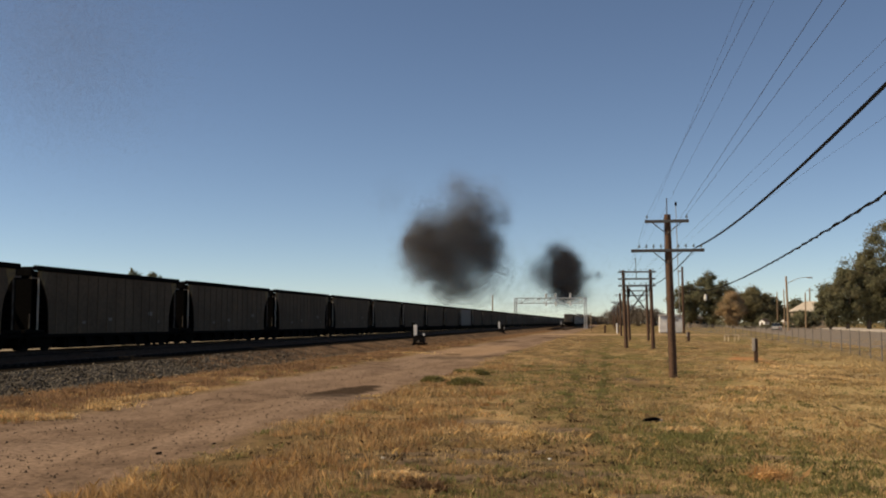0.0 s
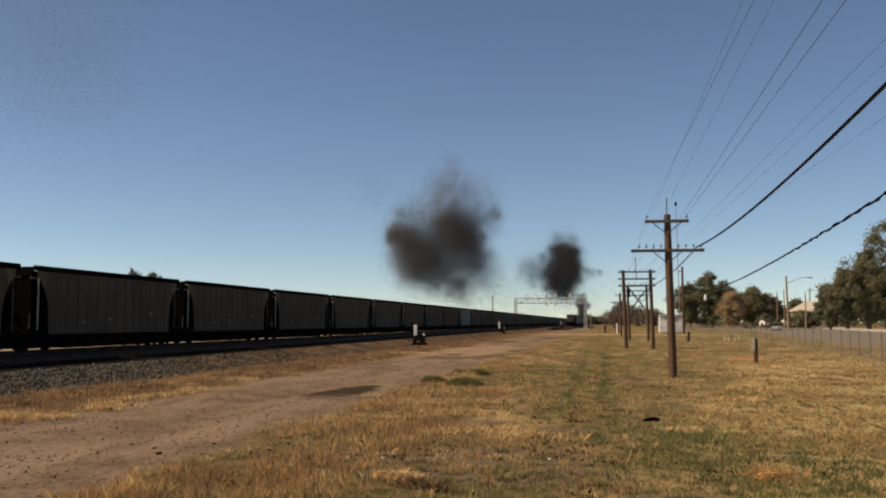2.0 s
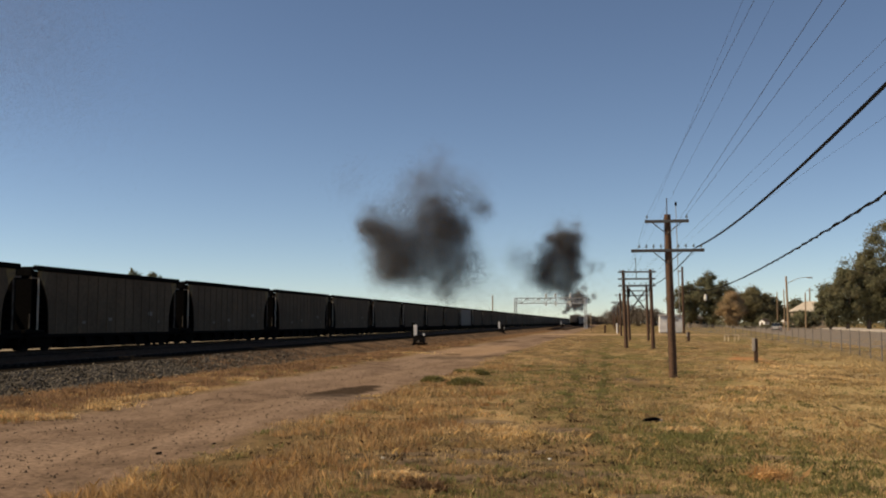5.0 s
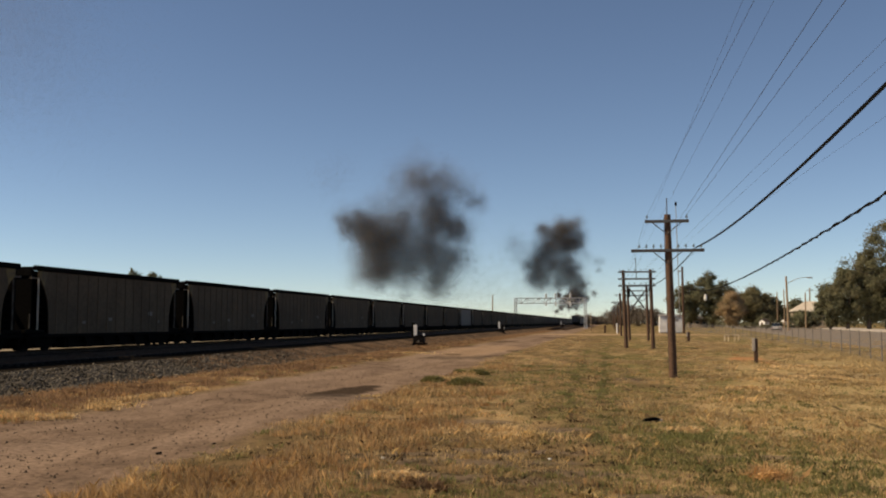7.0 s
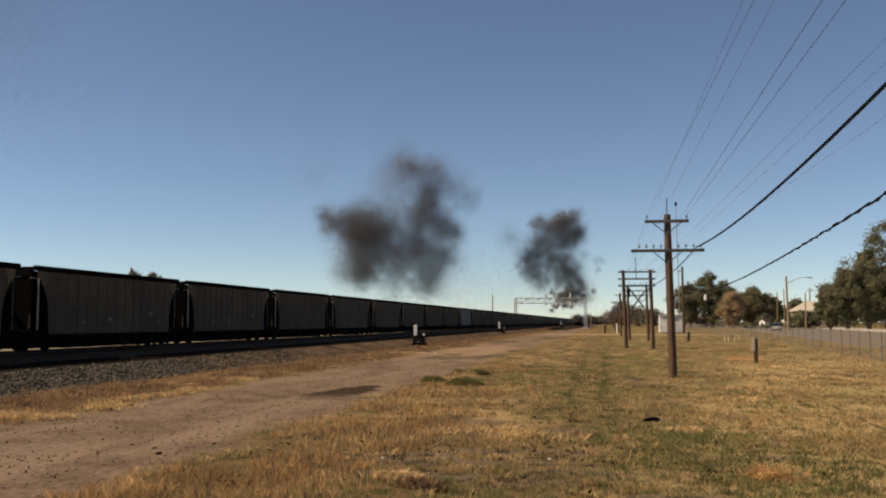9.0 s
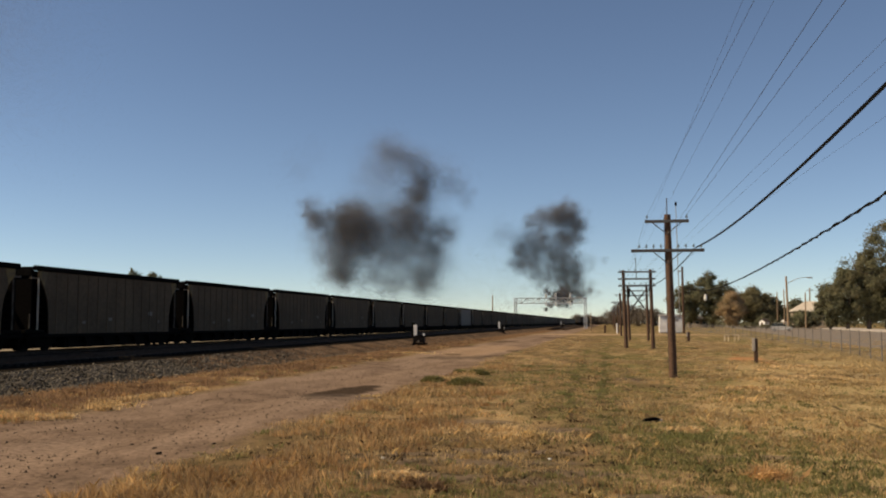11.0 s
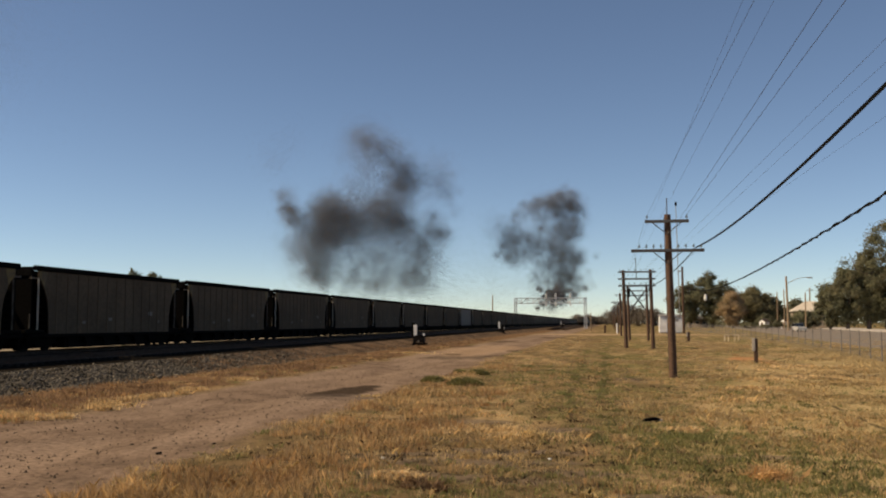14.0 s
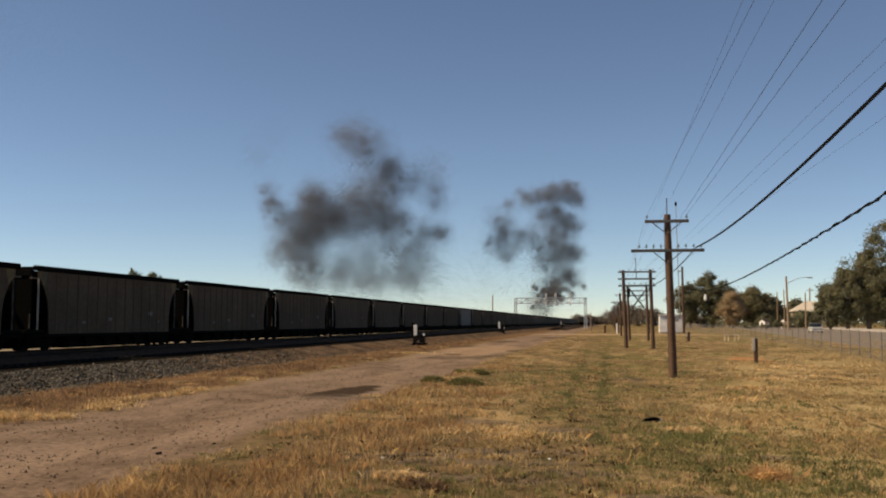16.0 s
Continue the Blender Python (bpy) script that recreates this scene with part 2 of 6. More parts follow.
M_GREEN = mat("green_grass", (0.2, 0.197, 0.075), 0.8, vary=0.25, scale=1.1, stain=(0.3, 0.25, 0.105), stain_scale=0.5, bump=0, island=0.25, through_light=0.45)
M_TALL = mat("tall_grass", (0.5, 0.335, 0.165), 0.8, vary=0.3, scale=0.9, stain=(0.33, 0.185, 0.085), stain_scale=0.5, stain_amount=0.8, bump=0, island=0.35, through_light=0.35)
M_STRAW = mat("straw_grass", (0.58, 0.42, 0.2), 0.8, vary=0.25, scale=1.5, stain=(0.42, 0.26, 0.1), bump=0, island=0.4, through_light=0.3)
M_BLEACHED = mat("bleached_straw", (0.74, 0.535, 0.29), 0.85, vary=0.2, scale=1.5, stain=(0.5, 0.34, 0.16), bump=0, island=0.35, spec=0.1, through_light=0.3)
M_SWARD = mat("tan_sward", (0.58, 0.43, 0.218), 0.85, vary=0.2, scale=1.2, stain=(0.37, 0.3, 0.145), stain_scale=0.33, stain_amount=0.9, bump=0, island=0.2, spec=0.1, through_light=0.4)
M_BANKWEED = mat("bank_weed", (0.27, 0.168, 0.095), 0.85, vary=0.3, scale=1.0, stain=(0.15, 0.095, 0.058), bump=0, island=0.3, spec=0.1, through_light=0.3)
# Dark brown blades that stand in for shade between grass clumps.
M_TUFTSHADE = mat("tuft_shade", (0.075, 0.05, 0.03), 0.9, vary=0.3, scale=2.0, stain=(0.12, 0.07, 0.04), bump=0, island=0.4, spec=0.05)
M_LAMPPOLE = mat("sun_bleached_pole_wood", (0.3, 0.21, 0.13), 0.9, vary=0.25, scale=8, stain=(0.2, 0.14, 0.09), bump=0.3)
M_FENCEWEED = mat("fence_weed", (0.46, 0.345, 0.18), 0.85, vary=0.2, scale=1.0, stain=(0.36, 0.265, 0.135), bump=0, island=0.15, through_light=0.3)
M_SILVERCAR = mat("silver_white_car_paint", (0.5, 0.49, 0.46), 0.35, 0.0, vary=0.03, bump=0, spec=0.6)
M_BARK = mat("bark", (0.12, 0.09, 0.07), 0.95, vary=0.4, scale=6, bump=0.8)
M_LEAF = mat("dark_leaves", (0.165, 0.165, 0.1), 0.9, vary=0.2, scale=0.5, stain=(0.18, 0.15, 0.09), stain_scale=0.16, bump=0, island=0.22, spec=0.03, through_light=0.4)
M_LEAFOLIVE = mat("olive_brown_leaves", (0.21, 0.185, 0.105), 0.9, vary=0.2, scale=0.4, stain=(0.14, 0.125, 0.07), stain_scale=0.22, stain_amount=0.9, bump=0, island=0.2, spec=0.03, through_light=0.35)
M_LEAFBROWN = mat("brown_leaves", (0.38, 0.275, 0.165), 0.9, vary=0.15, scale=0.5, stain=(0.26, 0.2, 0.11), stain_scale=0.2, bump=0, island=0.12, spec=0.03, through_light=0.35)
M_FARLEAF = mat("grey_brown_leaves", (0.17, 0.14, 0.11), 0.85, vary=0.25, scale=0.4, stain=(0.1, 0.085, 0.06), stain_scale=0.15, bump=0, island=0.4, through_light=0.2)
M_SOOT = mat("soot", (0.24, 0.23, 0.228), 1.0, vary=0.1, scale=0.2, bump=0, spec=0.0, through_light=0.5, clear=0.6)
M_ROOF = mat("pale_roof", (0.6, 0.52, 0.42), 0.85, vary=0.12, scale=2, stain=(0.5, 0.42, 0.33))
M_WALL = mat("house_wall", (0.3, 0.24, 0.18), 0.9, vary=0.15)
M_PANE = mat("dark_glass", (0.02, 0.025, 0.03), 0.08, vary=0.0, bump=0, spec=0.8)
M_TYRE = mat("tyre", (0.02, 0.02, 0.02), 0.9)
M_RED = mat("red_lens", (0.4, 0.02, 0.02), 0.3, bump=0)
M_LOCO = mat("locomotive_paint", (0.06, 0.052, 0.046), 0.6, 0.1, stain=(0.09, 0.06, 0.03), stain_scale=0.3)


# ---- mesh helpers ----
def part(name, bm, material, parent=None, label=""):
    me = bpy.data.meshes.new(name)
    bm.to_mesh(me)
    bm.free()
    me.materials.append(material)
    ob = new(name, me)
    ob.parent = parent
    return tagged(ob, label)


def share(ob, name, parent, m):
    """Another piece on the same mesh."""
    o = new(name, ob.data)
    o.parent = parent
    o.matrix_basis = m
    return o


def thing(name, m, label, category, group="", kind=""):
    ob = new(name)
    ob.empty_display_size = 0.2
    ob.matrix_basis = m
    return tagged(ob, label, category, group, kind)


def add_box(bm, lo, hi, bevel=0.0):
    c = [(a + b) / 2 for a, b in zip(lo, hi)]
    s = [abs(b - a) for a, b in zip(lo, hi)]
    r = bmesh.ops.create_cube(bm, size=1, matrix=Matrix.Translation(c) @ Matrix.Diagonal((*s, 1)))
    if bevel:
        edges = list({e for v in r["verts"] for e in v.link_edges})
        bmesh.ops.bevel(bm, geom=edges, offset=bevel, segments=1, affect="EDGES")
    return bm


def box(lo, hi, bevel=0.0):
    return add_box(bmesh.new(), lo, hi, bevel)


def add_tube(bm, a, b, r0, r1=None, n=8):
    a, b = Vector(a), Vector(b)
    r1 = r0 if r1 is None else r1
    d = b - a
    m = Matrix.Translation((a + b) / 2) @ d.to_track_quat("Z", "Y").to_matrix().to_4x4()
    bmesh.ops.create_cone(bm, cap_ends=True, segments=n, radius1=r0, radius2=r1, depth=d.length, matrix=m)
    return bm


def tube(a, b, r0, r1=None, n=8):
    return add_tube(bmesh.new(), a, b, r0, r1, n)


def add_prism(bm, outline, lo, hi, axis=0):
    """Pushes a flat outline along an axis (0: x, 1: y)."""
    def at(u, v, w):
        return (w, u, v) if axis == 0 else (u, w, v)
    a = [bm.verts.new(at(u, v, lo)) for u, v in outline]
    b = [bm.verts.new(at(u, v, hi)) for u, v in outline]
    n = len(outline)
    for k in range(n):
        bm.faces.new((a[k], a[(k + 1) % n], b[(k + 1) % n], b[k]))
    bm.faces.new(a[::-1]), bm.faces.new(b)
    bmesh.ops.recalc_face_normals(bm, faces=bm.faces)
    return bm


def prism(outline, lo, hi, axis=0):
    return add_prism(bmesh.new(), outline, lo, hi, axis)


def raw_mesh(name, verts, faces_n, material, parent=None, label="", indices=None):
    """A mesh of many loose faces of faces_n corners each from an array of corners (or corners and indices)."""
    verts = np.asarray(verts, dtype=np.float32).reshape(-1, 3)
    idx = np.arange(len(verts)) if indices is None else np.asarray(indices).ravel()
    count = len(idx) // faces_n
    me = bpy.data.meshes.new(name)
    me.vertices.add(len(verts)), me.loops.add(len(idx)), me.polygons.add(count)
    me.vertices.foreach_set("co", verts.ravel())
    me.loops.foreach_set("vertex_index", idx.astype(np.int32))
    me.polygons.foreach_set("loop_start", np.arange(0, len(idx), faces_n, dtype=np.int32))
    me.update(calc_edges=True)
    me.materials.append(material)
    ob = new(name, me)
    ob.parent = parent
    return tagged(ob, label)


def line_tube(points, r, n=5):
    """A round cable through many points."""
    bm = bmesh.new()
    pts = [Vector(p) for p in points]
    rings = []
    for k, p in enumerate(pts):
        d = (pts[min(k + 1, len(pts) - 1)] - pts[max(k - 1, 0)]).normalized()
        s = d.cross(Vector((0, 0, 1))).normalized()
        u = s.cross(d)
        rings.append([bm.verts.new(p + r * (math.cos(q) * s + math.sin(q) * u)) for q in [2 * math.pi * j / n for j in range(n)]])
    for a, b in zip(rings, rings[1:]):
        for j in range(n):
            bm.faces.new((a[j], a[(j + 1) % n], b[(j + 1) % n], b[j]))
    return bm


def sagging(a, b, sag, steps=24):
    a, b = Vector(a), Vector(b)
    return [a.lerp(b, k / steps) - Vector((0, 0, 4 * sag * (k / steps) * (1 - k / steps))) for k in range(steps + 1)]


rng = np.random.default_rng(7)


def terrain(x, y):
    """Height of the open ground: low swells, and the dirt track worn in."""
    x, y = np.asarray(x, dtype=float), np.asarray(y, dtype=float)
    z = 0.022 * np.sin(x * 0.9 + 0.4 * y) + 0.018 * np.sin(y * 0.8 - 0.5 * x + 1.0) + 0.012 * np.sin(2.3 * x + 1.1) * np.sin(1.7 * y)
    z = z - np.exp(-((x + 9.3) / 2.6) ** 4) * (0.05 + 0.025 * np.cos((x + 9.3) * 2.4))
    fade = np.clip((38 - np.abs(x)) / 4, 0, 1) * np.clip((98 - y) / 10, 0, 1) * np.clip((y + 18) / 4, 0, 1)
    return z * fade


# ---- ground and roads ----
def build_ground():
    xs = np.concatenate([[-4500, -1500, -500, -200, -80], np.linspace(-40, 40, 161), [60, 90, 150, 300, 600, 1500, 4500]])
    ys = np.concatenate([[-4500, -800, -200, -60], np.linspace(-20, 100, 201), [110, 130, 160, 200, 260, 340, 450, 600, 900, 1500, 2600, 4700]])
    verts, idx = [], []
    for y in ys:
        for x in xs:
            verts.append((x, y, float(terrain(x, y))))
    nx = len(xs)
    for j in range(len(ys) - 1):
        for i in range(nx - 1):
            idx += [j * nx + i, j * nx + i + 1, (j + 1) * nx + i + 1, (j + 1) * nx + i]
    ob = raw_mesh("ground", verts, 4, M_GROUND, indices=idx)
    for p in ob.data.polygons:
        p.use_smooth = True
    tagged(ob, "dry prairie ground with a worn dirt track", "ground", kind="structure")


def build_road():
    # highway beside the fence, its far kerb and the verge beyond
    def edge(y, k):
        return (19.5 + k) + 0.085 * (y - 60)
    def strip(name, k0, k1, z0, z1, material, label, category):
        bm = bmesh.new()
        ys = [30, 60, 120, 240, 500, 900]
        rows = []
        for y in ys:
            a, b = edge(y, k0), edge(y, k1 + 0.02 * (y - 60) * (k1 > 20))
            rows.append([bm.verts.new(p) for p in ((a, y, z0), (a, y, z1), (b, y, z1), (b, y, z0))])
        for r, s in zip(rows, rows[1:]):
            for q in range(3):
                bm.faces.new((r[q], r[q + 1], s[q + 1], s[q]))
        bmesh.ops.recalc_face_normals(bm, faces=bm.faces)
        tagged(part(name, bm, material), label, category, kind="structure")
    strip("road", 0, 26.5, -0.1, 0.03, M_ROAD, "worn brown-grey asphalt highway", "road")
    strip("kerb", 26.5, 27.1, -0.1, 0.18, M_CONC, "pale concrete kerb along the highway", "kerb")
    strip("pavement", 27.1, 36.0, -0.1, 0.16, M_CONC, "pale concrete pavement behind the kerb", "pavement")


build_ground()
build_road()

# ---- railway ----
RAIL = 0.74
TRACKS = (-27.5, -22.6)


def build_track_bed():
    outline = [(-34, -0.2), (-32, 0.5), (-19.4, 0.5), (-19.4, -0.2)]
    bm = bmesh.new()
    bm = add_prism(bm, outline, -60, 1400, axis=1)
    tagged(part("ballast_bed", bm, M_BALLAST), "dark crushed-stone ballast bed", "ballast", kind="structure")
    profile = [(-19.4, -0.2), (-19.4, 0.49), (-17.0, -0.05), (-17.0, -0.2)]
    tagged(part("ballast_shoulder", add_prism(bmesh.new(), profile, -60, 40, axis=1), M_SHOULDER), "grey-brown gravel shoulder of the ballast", "ballast", kind="structure")
    tagged(part("soil_bank", add_prism(bmesh.new(), profile, 40, 1400, axis=1), M_BANK), "reddish-brown soil bank beside the ballast", "bank", kind="structure")
    n = 16000
    y = np.exp(rng.uniform(math.log(22), math.log(95), n))
    x = -19.4 + 2.2 * rng.uniform(0, 1, n) ** 1.3 + rng.exponential(0.22, n)
    thin = rng.uniform(0, 1, n) > (y - 27) / (18 + 25 * rng.uniform(0, 1, n))
    x, y, n = x[thin], y[thin], int(thin.sum())
    z = np.clip(0.49 - (x + 19.4) * 0.225, 0.0, 0.5) + rng.uniform(-0.02, 0.03, n)
    r = rng.uniform(0.025, 0.06, n) * (1 + y / 160)
    base = np.array([(1, 0, 0), (0, 1, 0), (-1, 0, 0), (0, -1, 0), (0, 0, 0.8), (0, 0, -0.6)])
    v = base[None] * r[:, None, None] * rng.uniform(0.6, 1.3, (n, 6, 3))
    a = rng.uniform(0, 6.28, n)
    c, s = np.cos(a)[:, None], np.sin(a)[:, None]
    v = np.stack([v[..., 0] * c - v[..., 1] * s, v[..., 0] * s + v[..., 1] * c, v[..., 2]], -1)
    v += np.stack([x, y, z], -1)[:, None]
    f = np.array([(0, 1, 4), (1, 2, 4), (2, 3, 4), (3, 0, 4), (1, 0, 5), (2, 1, 5), (3, 2, 5), (0, 3, 5)])
    tagged(raw_mesh("ballast_stones", v, 3, M_STONE, indices=(f[None] + 6 * np.arange(n)[:, None, None])), "loose grey-brown crushed stones on the ballast shoulder", "gravel", kind="stuff")


def build_track(x, y0, y1, ties):
    t = thing("railway_track", pose(x, 0, 0), "steel rails on dark wooden sleepers in ballast", "railway track", "railway tracks")
    for s in (-0.75, 0.75):
        prof = [(s - 0.07, RAIL - 0.17), (s + 0.07, RAIL - 0.17), (s + 0.07, RAIL - 0.15), (s + 0.012, RAIL - 0.13), (s + 0.012, RAIL - 0.04), (s + 0.036, RAIL - 0.03), (s + 0.036, RAIL), (s - 0.036, RAIL), (s - 0.036, RAIL - 0.03), (s - 0.012, RAIL - 0.04), (s - 0.012, RAIL - 0.13), (s - 0.07, RAIL - 0.15)]
        part("rail", prism(prof, y0, y1, axis=1), M_RAIL, t)
    first = None
    y = max(y0, 24)
    for k in range(ties):
        if first is None:
            first = part("sleeper", box((-1.3, -0.11, 0.38), (1.3, 0.11, RAIL - 0.165), 0.01), M_TIE, t)
            first.matrix_basis = pose(0, y, 0)
        else:
            share(first, "sleeper", t, pose(0, y, 0))
        y += 0.52
    return t


build_track_bed()


# ---- hopper cars ----
def bogie(parent, y):
    bg = part("bogie", box((-0.5, -0.25, 0.42), (0.5, 0.25, 0.75), 0.03), M_BLACK, parent)
    bg.matrix_basis = pose(0, y, 0)
    frame_line = [(-1.25, 0.42), (-1.15, 0.62), (-0.55, 0.66), (-0.3, 0.82), (0.3, 0.82), (0.55, 0.66), (1.15, 0.62), (1.25, 0.42), (0.95, 0.36), (0.5, 0.3), (0.3, 0.2), (-0.3, 0.2), (-0.5, 0.3), (-0.95, 0.36)]
    for s in (-1.05, 1.05):
        part("side_frame", prism(frame_line, s - 0.07, s + 0.07), M_BLACK, bg)
    part("brake_beam", box((-0.95, -1.2, 0.14), (0.95, 1.2, 0.5), 0.02), M_BLACK, bg)
    for w in (-0.89, 0.89):
        for s in (-0.75, 0.75):
            bm = tube((s - 0.065, 0, 0), (s + 0.065, 0, 0), 0.455, n=20)
            add_tube(bm, (s - 0.1, 0, 0), (s + 0.1, 0, 0), 0.14, n=10)
            wh = part("wheel", bm, M_WHEEL, bg)
            wh.matrix_basis = pose(0, w, 0.455)


def hopper_car(full=True, paint=None):
    """Open-top coal hopper: 16.2 m over couplers, 3.2 m wide, 3.95 m above the rail."""
    paint = paint or M_CAR
    car = thing("hopper_car", pose(0, 0, 0), "grey-brown open-top coal hopper car, its near side in shade", "hopper car", "freight train cars")
    half = [(7.2, 3.86), (7.2, 3.45), (7.02, 3.3), (6.72, 2.95), (6.45, 2.45), (6.32, 1.9), (6.28, 1.2), (6.28, 0.8)]
    side = [(-a, b) for a, b in half] + half[::-1]
    for s in (-1, 1):
        part("side_wall", prism(side, s * 1.5, s * 1.56), paint, car)
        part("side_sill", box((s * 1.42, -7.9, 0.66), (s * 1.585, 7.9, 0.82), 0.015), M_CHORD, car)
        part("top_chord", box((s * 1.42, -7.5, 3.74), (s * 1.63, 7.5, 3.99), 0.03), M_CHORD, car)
        for e in (-1, 1):
            corner = [(e * 7.16, 3.735), (e * 7.16, 3.47), (e * 7.02, 3.32), (e * 6.82, 3.1), (e * 6.73, 2.99), (e * 6.45, 3.735)]
            part("corner_panel", prism(corner, s * 1.562, s * 1.572), M_OCHRE, car, "faded ochre corner panel")
            # Sunlit and shaded ends told apart by paint: pale at -y, dark at +y.
            worn = M_POST if e < 0 else M_DULLPOST
            part("corner_post", box((s * 1.46, e * 7.1, 1.02), (s * 1.545, e * 7.165, 3.44), 0.02), worn, car, "pale painted corner post" if e < 0 else "corner post with shade put into its paint")
            part("end_rail", box((s * 1.42, e * 7.18, 3.36), (s * 1.53, e * 7.7, 3.44), 0.01), M_DULLPOST, car)
        if full:
            first = None
            for k in range(13):
                y = -5.7 + k * 0.95
                if first is None:
                    first = part("side_rib", box((s * 1.555, -0.05, 0.83), (s * 1.59, 0.05, 3.78), 0.012), paint, car)
                    first.matrix_basis = pose(0, y, 0)
                else:
                    share(first, "side_rib", car, pose(0, y, 0))
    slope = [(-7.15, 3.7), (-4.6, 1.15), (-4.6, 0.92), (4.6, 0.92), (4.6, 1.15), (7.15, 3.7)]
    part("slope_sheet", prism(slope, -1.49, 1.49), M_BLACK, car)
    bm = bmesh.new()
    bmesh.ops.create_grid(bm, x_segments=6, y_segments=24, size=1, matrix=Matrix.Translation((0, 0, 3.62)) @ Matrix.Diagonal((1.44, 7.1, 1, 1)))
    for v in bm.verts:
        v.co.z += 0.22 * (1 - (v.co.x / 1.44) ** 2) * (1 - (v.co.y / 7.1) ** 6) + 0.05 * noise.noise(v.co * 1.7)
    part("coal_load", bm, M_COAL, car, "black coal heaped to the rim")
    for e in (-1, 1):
        # Ends coloured near-black: the gap's shade is in the colour, even in sun.
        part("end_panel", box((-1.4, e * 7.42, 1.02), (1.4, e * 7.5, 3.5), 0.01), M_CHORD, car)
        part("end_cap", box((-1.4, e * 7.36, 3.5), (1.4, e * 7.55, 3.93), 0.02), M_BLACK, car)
        # Upright plates added to keep low sun out of the end openings.
        part("end_light_baffle", box((-0.03, e * 4.6, 1.02), (0.03, e * 7.42, 3.55)), M_BLACK, car)
        part("end_light_baffle", box((-0.9, e * 5.2, 1.02), (-0.86, e * 7.42, 3.5)), M_BLACK, car)
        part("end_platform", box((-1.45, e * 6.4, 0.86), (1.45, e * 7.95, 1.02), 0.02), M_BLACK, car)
        bm = tube((0, e * 7.9, 0.82), (0, e * 8.1, 0.82), 0.13, n=8)
        part("coupler", bm, M_BLACK, car)
        for s in (-0.55, 0.55):
            part("end_strut", tube((s, e * 7.7, 1.0), (s * 0.8, e * 7.1, 3.5), 0.05, n=6), M_BLACK, car)
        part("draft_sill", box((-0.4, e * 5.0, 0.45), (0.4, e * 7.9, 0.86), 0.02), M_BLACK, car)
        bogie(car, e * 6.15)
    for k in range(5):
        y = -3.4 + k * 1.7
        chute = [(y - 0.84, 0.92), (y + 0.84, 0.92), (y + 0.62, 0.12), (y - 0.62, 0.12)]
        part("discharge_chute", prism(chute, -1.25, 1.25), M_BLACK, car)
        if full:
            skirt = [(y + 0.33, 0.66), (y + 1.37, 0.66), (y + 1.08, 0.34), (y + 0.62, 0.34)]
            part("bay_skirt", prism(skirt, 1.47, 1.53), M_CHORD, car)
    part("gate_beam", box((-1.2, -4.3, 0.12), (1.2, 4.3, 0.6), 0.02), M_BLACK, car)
    if full:
        for y, z, w, h in ((3.9, 1.75, 0.5, 0.22), (-0.6, 1.45, 0.35, 0.16), (-3.2, 1.3, 0.3, 0.14), (4.9, 1.35, 0.25, 0.14)):
            part("stencil_plate", box((1.562, y - w / 2, z), (1.57, y + w / 2, z + h)), M_PATCH, car, "faded stencil plate")
        part("brake_wheel", tube((0.6, -7.95, 2.6), (0.6, -7.9, 2.6), 0.28, n=14), M_BLACK, car)
        for e in (-1, 1):
            part("brake_rod", tube((1.35, e * 7.5, 1.1), (1.35, e * 7.5, 1.75), 0.03, n=6), M_DULLPOST, car)
            for k in range(5):
                part("ladder_rung", tube((1.5, e * 6.0, 1.2 + 0.3 * k), (1.5, e * 7.1, 1.2 + 0.3 * k), 0.012, n=5), M_BLACK, car)
    return car


PITCH, FIRST = 16.2, 31.7
near_car = hopper_car(True)
near_car.matrix_basis = pose(TRACKS[0], FIRST, RAIL)
near_car["label"] = "grey-brown open-top coal hopper car on the main track"
far_car = hopper_car(False)
far_car.matrix_basis = pose(TRACKS[0], FIRST + 16 * PITCH, RAIL)
pale_car = hopper_car(False)
part("repainted_panel", box((1.561, -5.75, 0.84), (1.57, 5.75, 3.72)), M_PATCH, pale_car, "paler repainted side panel")
pale_car.matrix_basis = pose(TRACKS[0], FIRST + 9 * PITCH, RAIL)
tagged(pale_car, "grey-brown open-top hopper car with a paler repainted panel")
for k in range(-2, 52):
    if k in (0, 9, 16):
        continue
    copy_thing(near_car if k < 14 else far_car, pose(TRACKS[0], FIRST + k * PITCH, RAIL))
for x in TRACKS:
    build_track(x, -60, 1200, 150)


